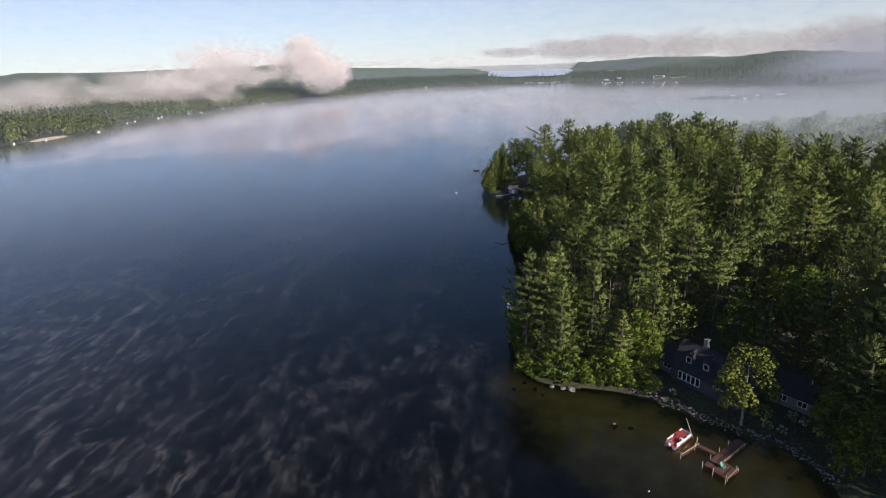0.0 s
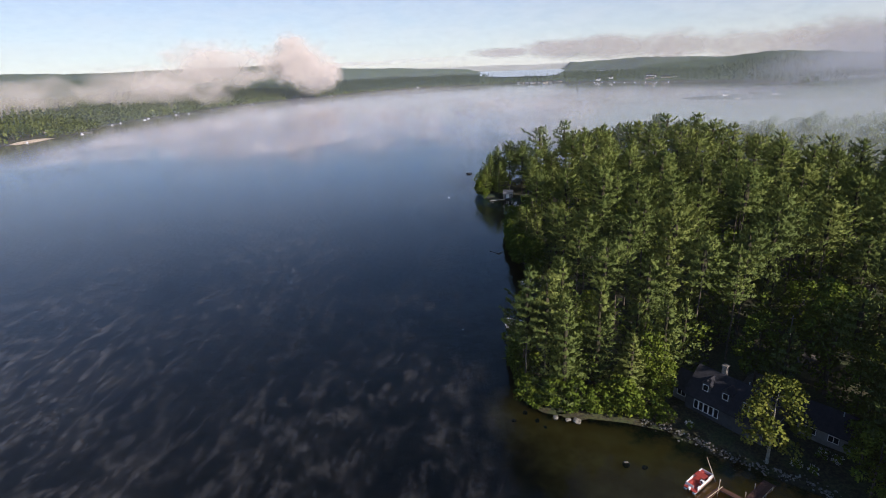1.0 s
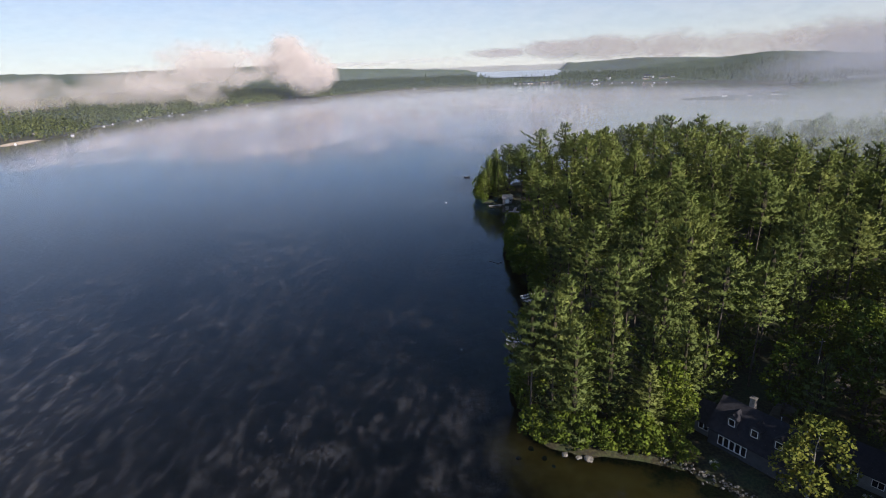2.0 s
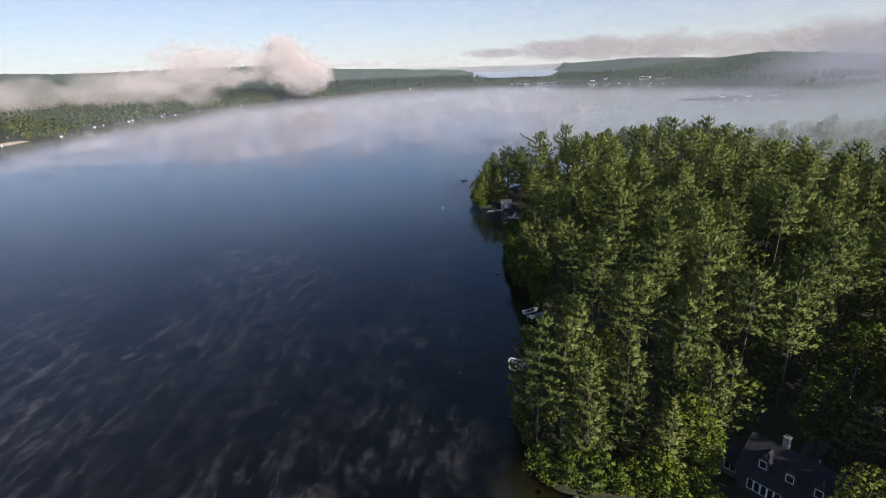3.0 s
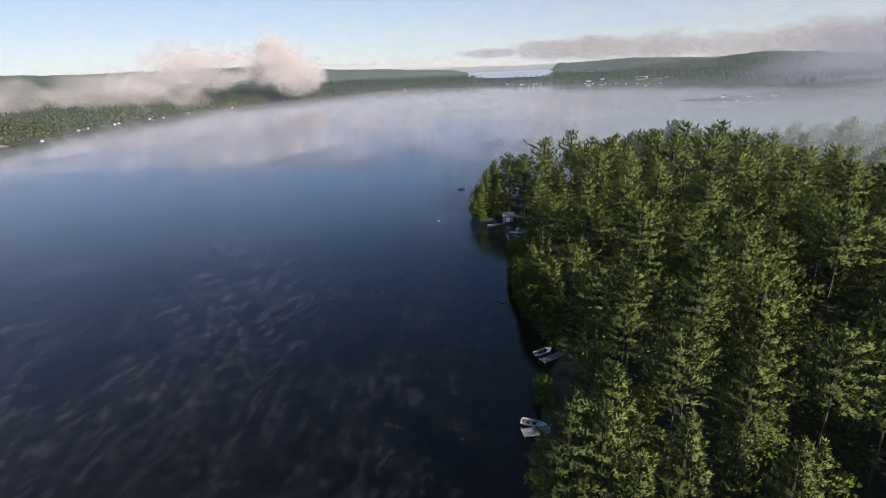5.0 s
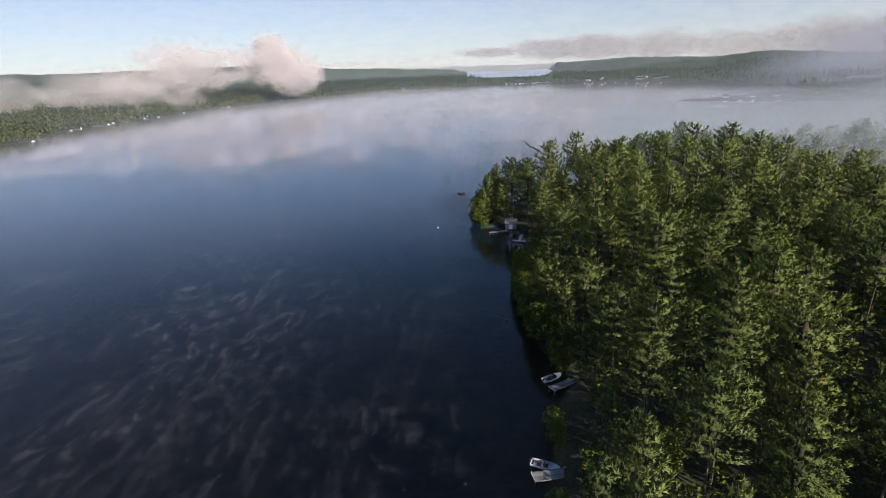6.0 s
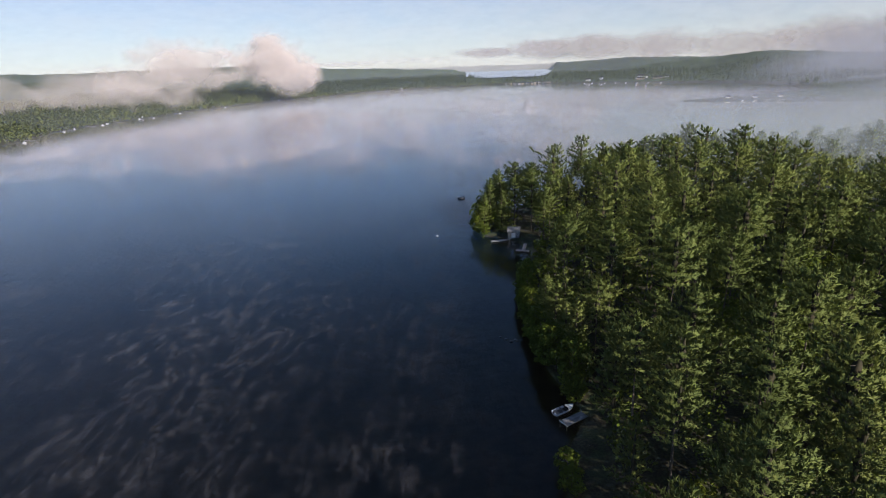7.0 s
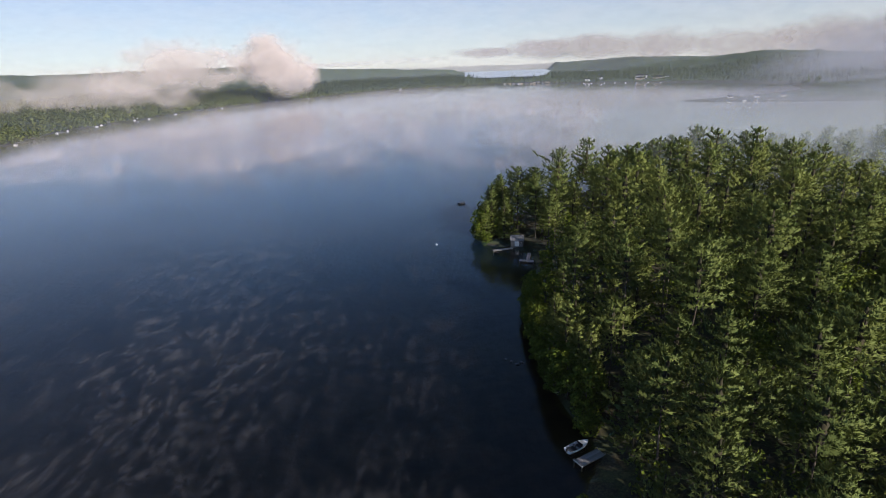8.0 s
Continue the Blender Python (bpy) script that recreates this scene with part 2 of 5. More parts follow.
# ---- the plan: shores, land and hills ----
NEAR_SHORE = [(70, -400), (66, 40), (60.5, 70), (61.8, 74.4), (60.7, 77.8), (58.8, 83), (54.4, 86.3), (48, 90.8), (44.3, 95.1), (40.1, 99.2), (33.8, 102.2),
              (23.1, 103.6), (18.5, 105.8), (15.0, 109.4), (14, 115), (15, 126), (17, 138), (19, 146), (20, 156), (23, 164), (27.5, 172), (27, 180), (24.5, 188),
              (23, 198), (22.5, 207), (23, 222), (25, 238), (29, 252), (33, 266), (35, 276), (33, 287), (27, 293), (20, 296), (16.5, 300), (15, 306), (19, 319),
              (30, 336), (46, 350), (75, 377), (105, 408), (135, 427), (180, 434), (260, 442), (400, 470), (900, 520), (2500, 560), (2500, -400)]
FAR_SHORE = [(-4960, -400), (-900, -200), (-700, 330), (-560, 520), (-521, 615), (-509, 641), (-506, 691), (-497, 743), (-528, 860), (-535, 932), (-524, 1006),
             (-510, 1077), (-504, 1213), (-469, 1329), (-408, 1565), (-339, 1611), (-207, 1894), (-99, 1995), (-20, 2029), (188, 2119), (330, 2075), (354, 2040),
             (440, 1960), (530, 1867), (660, 1731), (790, 1600), (820, 1400), (720, 1190), (570, 1070), (410, 1008), (398, 990), (450, 962), (530, 925), (700, 880),
             (1100, 850), (4960, 700), (4960, 4960), (-4960, 4960)]
UPPER_LAKE = [(190, 2330), (140, 2800), (200, 3600), (240, 4640), (880, 4600), (720, 3600), (560, 2900), (470, 2450), (380, 2250)]
POND = [(740, 2900), (760, 3080), (850, 3050), (830, 2880)]
UPPER_LEVEL = 20.0


def shore_distance(px, py, outline):
    """Distance to the outline of a polygon: positive inside, negative outside."""
    px, py = np.asarray(px, float), np.asarray(py, float)
    best, inside = np.full(px.shape, 1e18), np.zeros(px.shape, bool)
    for (ax, ay), (bx, by) in zip(outline, outline[1:] + outline[:1]):
        dx, dy = bx - ax, by - ay
        s = np.clip(((px - ax) * dx + (py - ay) * dy) / (dx * dx + dy * dy), 0, 1)
        best = np.minimum(best, (px - ax - s * dx) ** 2 + (py - ay - s * dy) ** 2)
        crosses = (ay > py) != (by > py)
        with np.errstate(divide="ignore", invalid="ignore"):
            inside ^= crosses & (px < ax + (py - ay) * dx / dy)
    return np.where(inside, 1, -1) * np.sqrt(best)


# Skyline of the hills: bearing in degrees, distance of the crest, its height, distance at which it begins to rise.
CREST = np.array([(-180, 4300, 110, 1500), (-60, 4300, 125, 1500), (-39, 4300, 108, 1500), (-38, 4300, 124, 1500), (-34, 4300, 113, 1500), (-31, 4300, 110, 1500),
                  (-27, 4300, 116, 1600), (-19.5, 4300, 122, 1900), (-17, 4300, 134, 2100), (-14, 4300, 108, 2300), (-11.6, 4400, 96, 2600), (-9, 4600, 86, 3600), (-2, 4800, 74, 4300),
                  (5, 4820, 76, 4600), (10.4, 4800, 70, 4600), (14.6, 4400, 74, 3300), (18, 3800, 86, 2300), (20.6, 3500, 80, 2100), (25, 3000, 68, 2000),
                  (27.4, 2700, 78, 1900), (29.4, 2600, 84, 1800), (32.6, 2600, 76, 1800), (36, 2600, 60, 1800), (60, 2600, 60, 1800), (180, 4300, 110, 1500)], float)


def ripple_noise(x, y, size, octaves=3):
    """Smooth noise between about -1 and 1, from a few turned waves."""
    total, amp, norm = 0.0, 1.0, 0.0
    for k in range(octaves):
        for j in range(3):
            a = 0.7 + 2.1 * j + 1.3 * k
            f = 2 ** k * 6.283 / size * (1 + 0.23 * j)
            total = total + amp * np.sin((x * math.cos(a) + y * math.sin(a)) * f + 1.7 * j + 0.9 * k + 0.8 * np.sin((x * math.sin(a) - y * math.cos(a)) * f * 0.6))
        norm += 3 * amp
        amp *= 0.55
    return total / norm * 1.8


def land_height(x, y):
    x, y = np.asarray(x, float), np.asarray(y, float)
    d1, d2 = shore_distance(x, y, NEAR_SHORE), shore_distance(x, y, FAR_SHORE)
    r, bearing = np.hypot(x, y), np.degrees(np.arctan2(x, y))
    land1 = 0.8 * (1 - np.exp(-np.maximum(d1, 0) / 1.2)) + 3.2 * (1 - np.exp(-np.maximum(d1, 0) / 45)) + 0.35 * ripple_noise(x, y, 25) * np.clip(d1 / 12, 0, 1)
    bay = np.exp(-(((x - 44) / 32) ** 2 + ((y - 80) / 26) ** 2))
    slope = 0.26 - 0.205 * np.clip(bay * 1.6, 0, 1)
    bed1 = -np.minimum(np.maximum(-d1, 0) * slope, 9.0)
    crest, top, start = (np.interp(bearing, CREST[:, 0], CREST[:, k]) for k in (1, 2, 3))
    s = np.clip((r - start) / (crest - start), 0, 1)
    hills = (s * s * (3 - 2 * s)) * (top - 22)
    d2p = np.maximum(d2, 0)
    land2 = 1.2 * (1 - np.exp(-d2p / 3)) + 16 * (1 - np.exp(-d2p / 190)) + hills + 4.0 * ripple_noise(x, y, 260) * np.clip(d2p / 150, 0, 1)
    land2 = land2 + 3.0 * ripple_noise(x, y, 70) * np.clip((r - 1500) / 800, 0, 1) * np.clip(d2p / 60, 0, 1)
    bed2 = -np.minimum(np.maximum(-d2, 0) * 0.12, 9.0)
    h = np.where(d1 > 0, land1, np.where(d2 > 0, land2, np.maximum(bed1, bed2)))
    gap = np.clip((np.minimum(bearing - 3.2, 11.2 - bearing)) / 1.2, 0, 1) * np.clip((2700 - r) / 150, 0, 1)
    h = np.where(d2 > 0, h * (1 - gap) + np.minimum(h, 1.5 + d2p * 0.05) * gap, h)
    for pool in (UPPER_LAKE, POND):
        d3 = shore_distance(x, y, pool)
        h = np.where(d3 > -60, np.where(d3 > 0, UPPER_LEVEL - 2.0, np.minimum(h, UPPER_LEVEL + 0.5 - d3 * 0.10)), h)
    return h


def ground_z(x, y):
    return float(land_height(np.array([x]), np.array([y]))[0])


# ---- ground and water ----
bearings = np.radians(np.concatenate([np.arange(-44, 46, 0.36), np.arange(46, 316, 3.2)]))
radii = np.concatenate([[0.0], 14.0 * 1.0205 ** np.arange(290)])
radii = radii[radii < 4955]
radii[-1] = 4955
A, R = np.meshgrid(bearings, radii)
gx, gy = R * np.sin(A), R * np.cos(A)
gz = land_height(gx.ravel(), gy.ravel())
rows, cols = A.shape
i, j = np.meshgrid(np.arange(rows - 1), np.arange(cols), indexing="ij")
jn = (j + 1) % cols
quads = np.stack([i * cols + j, i * cols + jn, (i + 1) * cols + jn, (i + 1) * cols + j], -1).reshape(-1, 4)
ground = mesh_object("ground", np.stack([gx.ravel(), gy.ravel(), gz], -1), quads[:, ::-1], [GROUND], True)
tagged(ground, "wooded lake shore with sandy bed, forest floor and hills", "ground", kind="structure")


def water_sheet(name, outline, level, label, material):
    bm = bmesh.new()
    bm.faces.new([bm.verts.new((x, y, level)) for x, y in outline])
    bmesh.ops.triangulate(bm, faces=bm.faces)
    me = bpy.data.meshes.new(name)
    bmesh.ops.recalc_face_normals(bm, faces=bm.faces)
    if sum(f.normal.z for f in bm.faces) < 0:
        bmesh.ops.reverse_faces(bm, faces=bm.faces)
    bm.to_mesh(me)
    bm.free()
    me.materials.append(material)
    return tagged(new(name, me), label, "water", kind="structure")


water_sheet("water", [(-1600, -900), (1600, -900), (1600, 2300), (-1600, 2300)], 0.0, "calm dark blue lake water under drifting mist", WATER)
water_sheet("water_beyond", UPPER_LAKE, UPPER_LEVEL, "pale distant lake water beyond the narrows", WATER_FAR)
water_sheet("water_inlet", POND, UPPER_LEVEL, "small pale distant inlet between wooded banks", WATER_FAR)


# ---- mist and cloud ----
def mist_sheet(name, x0, x1, y0, y1, level, material, label):
    nx, ny = 24, 24
    X, Y = np.meshgrid(np.linspace(x0, x1, nx), np.linspace(y0, y1, ny))
    Z = level + 0.12 * level * ripple_noise(X, Y, (x1 - x0) / 5)
    k = (np.arange(ny - 1)[:, None] * nx + np.arange(nx - 1)[None]).ravel()
    ob = mesh_object(name, np.stack([X.ravel(), Y.ravel(), Z.ravel()], -1), np.stack([k, k + 1, k + nx + 1, k + nx], -1), [material], True)
    return tagged(scatter_evenly(ob), label, "mist", kind="stuff")


def wisps(shift, strength):
    """Feathery steam close on the water: curled torn threads with soft skirts, thicker in wide patches."""
    def density(n, at):
        moved = n.mapped(at, (1.0, 0.46, 0.0), shift)
        swirl = n.add("ShaderNodeVectorMath", operation="MULTIPLY_ADD")
        turn = n.add("ShaderNodeTexNoise")
        n.put(turn.inputs["Vector"], moved)
        turn.inputs["Scale"].default_value, turn.inputs["Detail"].default_value = 0.24, 2.0
        n.link(turn.outputs["Color"], swirl.inputs[0])
        swirl.inputs[1].default_value = (2.6, 2.6, 0)
        n.link(moved, swirl.inputs[2])
        ridge = n.math("ABSOLUTE", n.math("SUBTRACT", n.noise(swirl.outputs[0], 0.28, 3, 0.60), 0.5))
        broken = n.span(n.noise(moved, 0.30, 3, 0.6), 0.42, 0.68)
        threads = n.math("MULTIPLY", n.span(ridge, 0.075, 0.0), broken)
        skirts = n.math("MULTIPLY", n.span(ridge, 0.22, 0.0), n.span(n.noise(moved, 0.15, 4, 0.6), 0.42, 0.70))
        x, y = n.axis(at, 0), n.axis(at, 1)
        patches = n.span(n.noise(n.mapped(at, (1, 0.6, 0)), 0.020, 3), 0.34, 0.62, 0.22, 1.0)
        edge = n.math("MULTIPLY", n.math("MULTIPLY", n.span(x, 18, -6), n.span(y, 20, 60)), n.span(n.math("ADD", y, n.math("MULTIPLY", x, 0.2)), 430, 300))
        mixed = n.math("MULTIPLY", n.math("ADD", n.math("MULTIPLY", threads, 0.80), n.math("MULTIPLY", skirts, 0.36)), n.math("MULTIPLY", n.span(x, -15, -75, 0.75, 1.3), n.span(y, 165, 110, 0.95, 1.3)))
        return n.math("MULTIPLY", n.math("ADD", n.math("MULTIPLY", n.math("MULTIPLY", mixed, patches), strength), n.span(x, 0, -120, 0.0, 0.005)), edge)
    return density


def plume_skin(strength, size):
    """Vapour of a rising plume: torn by noise, fading to its edges, to its foot and to its top."""
    def density(n, at):
        uv = n.add("ShaderNodeTexCoord").outputs["UV"]
        u, v = n.axis(uv, 0), n.axis(uv, 1)
        sides = n.math("MULTIPLY", n.span(u, 0.0, 0.42), n.span(u, 1.0, 0.58))
        tall = n.math("MULTIPLY", n.span(v, 0.0, 0.25), n.span(v, 1.0, 0.3))
        torn = n.span(n.noise(n.mapped(at, (1, 1, 0.45)), 1.0 / size, 4, 0.62, 0.9), 0.42, 0.72)
        return n.math("MULTIPLY", n.math("MULTIPLY", sides, tall), n.math("MULTIPLY", torn, strength))
    return density


def plumes(name, count, area, wide, tall, grain, strength, seed, label, reach, colour=(0.84, 0.82, 0.88)):
    """Steam rising off the water: many small bent skins of vapour, gathered in drifts."""
    r = np.random.default_rng(seed)
    x0, x1, y0, y1 = area
    P = np.stack([r.uniform(x0, x1, count * 6), r.uniform(y0, y1, count * 6)], -1)
    drift = ripple_noise(P[:, 0] + 40, P[:, 1] * 0.8, reach, 2)
    P = P[(drift + r.normal(0, 0.35, len(P)) > 0.15) & (np.degrees(np.arctan2(P[:, 0], P[:, 1] + 8)) > -44) & (shore_distance(P[:, 0], P[:, 1], NEAR_SHORE) < -wide) & (shore_distance(P[:, 0], P[:, 1], FAR_SHORE) < -30)][:count]
    m = len(P)
    turn, w, h = r.uniform(0, np.pi, m), wide * r.uniform(0.6, 1.5, m), tall * r.uniform(0.5, 1.4, m)
    lean = r.normal(0, 0.35, (m, 2)) * h[:, None]
    verts, uvs = [], []
    for v in (0.0, 0.5, 1.0):
        for u in (0.0, 0.5, 1.0):
            bend = 0.25 * w * (1 - (2 * u - 1) ** 2)
            along = (u - 0.5) * w
            verts.append(np.stack([P[:, 0] + np.cos(turn) * along - np.sin(turn) * bend + lean[:, 0] * v * v, P[:, 1] + np.sin(turn) * along + np.cos(turn) * bend + lean[:, 1] * v * v, 0.15 + h * v], -1))
            uvs.append((u, v))
    V = np.stack(verts, 1).reshape(-1, 3)
    quad = np.array([(0, 1, 4, 3), (1, 2, 5, 4), (3, 4, 7, 6), (4, 5, 8, 7)])
    F = (np.arange(m)[:, None, None] * 9 + quad[None]).reshape(-1, 4)
    ob = mesh_object(name, V, F, [vapour(name + "_skin", plume_skin(strength, grain), colour)], True)
    layer = ob.data.uv_layers.new(name="across")
    layer.data.foreach_set("uv", np.array(uvs, np.float32)[F.ravel() % 9].ravel())
    return tagged(scatter_evenly(ob), label, "steam", kind="stuff")


def lake_fog(shift, strength, near=380, full=760):
    """The bank that lies on the far half of the lake, torn along its near edge."""
    def density(n, at):
        moved = n.mapped(at, (1.0, 0.55, 0.0), shift)
        torn = n.noise(moved, 0.011, 6, 0.58, 0.8)
        fine = n.noise(moved, 0.045, 5, 0.6, 0.6)
        x, y = n.axis(at, 0), n.axis(at, 1)
        off_shore = n.span(n.math("SUBTRACT", x, n.math("MULTIPLY", n.math("MAXIMUM", n.math("SUBTRACT", y, 1250), 0.0), 0.52)), -500, -360)
        reach = n.math("ADD", y, n.math("MULTIPLY", n.math("SUBTRACT", torn, 0.5), 520))
        body = n.math("MULTIPLY", n.math("MULTIPLY", n.span(reach, near, full), n.span(n.math("ADD", y, n.math("MULTIPLY", x, 0.3)), 2050, 1650)), off_shore)
        shape = n.math("MULTIPLY", body, n.span(n.math("ADD", n.math("MULTIPLY", torn, 0.6), n.math("MULTIPLY", fine, 0.4)), 0.30, 0.70, 0.25, 1.0))
        return n.math("MULTIPLY", n.math("MULTIPLY", shape, n.span(x, -150, 350, 1.0, 0.15)), strength)
    return density


for level, shift, strength in ((0.6, (0, 0, 0), 0.046), (1.8, (31.0, 17.0, 0), 0.034)):
    mist_sheet("surface_steam", -420, 60, 20, 560, level, vapour("steam_skin", wisps(shift, strength), (0.78, 0.80, 0.90)), "thin torn wisps of steam drifting low over dark water")
plumes("rising_steam", 420, (-420, 200, 430, 1050), 40, 20, 10, 0.19, 62, "soft plumes of pale mist rising off the far water", 260, (0.80, 0.75, 0.78))
for level, shift, strength, near, full in ((3, (0, 0, 0), 0.26, 420, 600), (8, (37, 11, 0), 0.24, 460, 840)):
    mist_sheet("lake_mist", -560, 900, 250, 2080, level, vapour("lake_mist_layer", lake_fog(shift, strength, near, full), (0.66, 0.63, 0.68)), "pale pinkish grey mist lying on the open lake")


def cloud_density(puffs, strength, size, seed, ragged):
    """How thick a bank of cloud is at each place: billows that thin out from their middles, torn by noise at two sizes."""
    def density(n, at):
        thick = None
        for cx, cy, cz, rx, ry, rz in puffs:
            away = n.add("ShaderNodeVectorMath", operation="LENGTH")
            n.link(n.mapped(at, (1 / rx, 1 / ry, 1 / rz), (-cx / rx, -cy / ry, -cz / rz)), away.inputs[0])
            here = n.math("SUBTRACT", 1.0, away.outputs["Value"])
            thick = here if thick is None else n.math("MAXIMUM", thick, here)
        moved = n.mapped(at, (1, 1, 1.4), (seed * 13.1, seed * 7.7, seed * 3.1))
        rough = n.math("ADD", n.math("MULTIPLY", n.noise(moved, 1.0 / size, 3, 0.5, 0.3), 0.86), n.math("MULTIPLY", n.noise(moved, 3.4 / size, 2, 0.5), 0.14))
        return n.span(n.math("ADD", thick, n.math("MULTIPLY", n.math("SUBTRACT", rough, 0.5), ragged)), 0.10, 0.62, 0.0, strength)
    return density


def fog_bank(name, puffs, seed, label, strength=0.28, slices=7, colour=(0.90, 0.85, 0.84), size=60.0, ragged=1.3):
    """A bank of cloud: upright skins of vapour one behind the other through its depth. puffs: middle and radii of its billows."""
    P = np.array(puffs)
    dist, bear = np.hypot(P[:, 0], P[:, 1]), np.arctan2(P[:, 0], P[:, 1])
    d0, d1 = (dist - 0.7 * P[:, 4]).min(), (dist + 0.7 * P[:, 4]).max()
    t0, t1 = (bear - 1.05 * P[:, 3] / dist).min(), (bear + 1.05 * P[:, 3] / dist).max()
    z0, z1 = max(1.5, (P[:, 2] - 1.0 * P[:, 5]).min()), (P[:, 2] + 1.1 * P[:, 5]).max()
    nt, nz = 28, 7
    k = (np.arange(nz - 1)[:, None] * nt + np.arange(nt - 1)[None]).ravel()
    quads = np.stack([k, k + 1, k + nt + 1, k + nt], -1)
    verts, faces = [], []
    for q in range(slices):
        T, Z = np.meshgrid(np.linspace(t0, t1, nt), np.linspace(z0, z1, nz))
        D = d0 + (d1 - d0) * (q + 0.5) / slices + 0.012 * d0 * np.sin(9 * T + 1.7 * q + seed) + 0.15 * (Z - z0)
        verts.append(np.stack([(D * np.sin(T)).ravel(), (D * np.cos(T)).ravel(), Z.ravel()], -1))
        faces.append(quads + q * nt * nz)
    ob = mesh_object(name, np.concatenate(verts), np.concatenate(faces), [vapour(name + "_skin", cloud_density(puffs, strength, size, seed, ragged), colour)], True)
    return tagged(scatter_evenly(ob), label, "cloud", kind="stuff")


def sky_point(bearing, elevation, distance):
    b = radians(bearing)
    return distance * math.sin(b), distance * math.cos(b), 67 + distance * math.tan(radians(elevation))


def billow(bearing, elevation, distance, wide, deep, high):
    return (*sky_point(bearing, elevation, distance), wide, deep, high)


PUFF_LABEL = "billowing pinkish white morning cloud rising off the wooded shore"
PINKISH, GREYISH, LILAC = (0.72, 0.66, 0.64), (0.40, 0.38, 0.39), (0.30, 0.33, 0.41)
fog_bank("shore_cloud", [billow(-14.6, 1.2, 1500, 112, 90, 70), billow(-12.9, -0.3, 1480, 85, 80, 58)], 1, PUFF_LABEL, 0.60, 6, PINKISH, 70, 1.25)
fog_bank("shore_cloud", [billow(-22.0, 0.9, 1450, 140, 100, 64), billow(-25.8, -0.3, 1400, 130, 90, 46), billow(-19.2, -0.2, 1450, 70, 70, 30)], 2, PUFF_LABEL, 0.40, 5, PINKISH, 64, 1.6)
fog_bank("shore_cloud", [billow(-30, -0.9, 1250, 160, 90, 46), billow(-35, -1.0, 1150, 150, 90, 42), billow(-40, -1.4, 1100, 160, 90, 40), billow(-24.5, -1.6, 1300, 120, 90, 32)], 3,
         "low ragged pinkish grey fog lying among shore trees", 0.26, 5, PINKISH, 60, 1.9)
fog_bank("stratus_cloud", [billow(5.5, 1.15, 3400, 270, 200, 40), billow(10.5, 1.25, 3400, 330, 220, 70), billow(15.5, 1.2, 3400, 350, 220, 92), billow(21.5, 1.05, 3400, 380, 220, 98),
                           billow(28, 0.85, 3400, 420, 220, 110), billow(35, 0.95, 3300, 480, 260, 135), billow(42, 0.8, 3200, 480, 260, 145)], 4,
         "long low bank of grey pink stratus over wooded hills", 0.55, 4, GREYISH, 170, 1.1)
fog_bank("stratus_cloud", [billow(-9, 0.55, 4400, 420, 200, 26), billow(-2, 0.7, 4400, 460, 200, 34)], 5,
         "thin far streaks of pale cloud above the skyline", 0.25, 2, (0.66, 0.64, 0.66), 190)
FOG_LABEL = "smooth grey lilac fog filling the bay behind the wooded point"
fog_bank("valley_fog", [(520, 880, 4, 230, 170, 30), (720, 850, 10, 300, 200, 46), (900, 900, 16, 320, 220, 62)], 6, FOG_LABEL, 0.34, 5, LILAC, 260, 0.5)
fog_bank("valley_fog", [(980, 1300, 26, 430, 260, 74), (1300, 1500, 60, 600, 360, 135)], 8, FOG_LABEL, 0.46, 4, LILAC, 330, 0.45)
fog_bank("treetop_fog", [(165, 345, 20, 100, 80, 24), (215, 325, 22, 100, 80, 26), (275, 370, 24, 200, 120, 34), (200, 430, 20, 190, 90, 32), (205, 275, 20, 70, 60, 20), (350, 310, 26, 170, 110, 34)], 7,
         "faint haze drifting through the tops of the pines", 0.17, 10, (0.36, 0.42, 0.46), 90, 0.9)


# Haze sheet added to lift the darks, most of all at its near end.
def low_veil(n, at):
    x, y = n.axis(at, 0), n.axis(at, 1)
    return n.math("MULTIPLY", n.math("ADD", n.span(n.noise(at, 0.006, 3), 0.3, 0.7, 0.0002, 0.0008), n.span(y, 150, 60, 0.0, 0.0012)), n.math("MULTIPLY", n.span(y, 640, 420), n.math("MULTIPLY", n.span(x, -520, -350), n.span(y, -60, 10))))


mist_sheet("morning_haze", -540, 620, -80, 660, 40, vapour("thin_low_haze", low_veil, (0.90, 0.92, 0.96)), "thin morning haze added above lake and trees to lift the darks")


# Added sheet: blue sky light on the water is put into its colour.
def sky_tint(n, at):
    x, y = n.axis(at, 0), n.axis(at, 1)
    stretch = n.math("MULTIPLY", n.span(y, 190, 430), n.span(y, 1000, 620))
    shore = n.math("MULTIPLY", n.span(n.math("SUBTRACT", x, n.math("MULTIPLY", y, 0.16)), 30, -90), n.span(x, -470, -380))
    return n.math("MULTIPLY", n.math("MULTIPLY", stretch, shore), n.span(n.noise(n.mapped(at, (1, 0.5, 0)), 0.02, 4), 0.3, 0.7, 0.085, 0.115))


mist_sheet("sky_tint", -500, 300, 180, 1010, 1.6, vapour("blue_sky_tint", sky_tint, (0.16, 0.46, 0.94)), "added thin blue tint of sky light over the open water")


def haze(alpha, top):
    def density(n, at):
        z, patch = n.axis(at, 2), n.noise(n.mapped(at, (1, 1, 3)), 0.0035, 3)
        return n.math("MULTIPLY", n.span(z, top, 0.0, 0.0, alpha), n.span(patch, 0.25, 0.7, 0.8, 1.0))
    return density


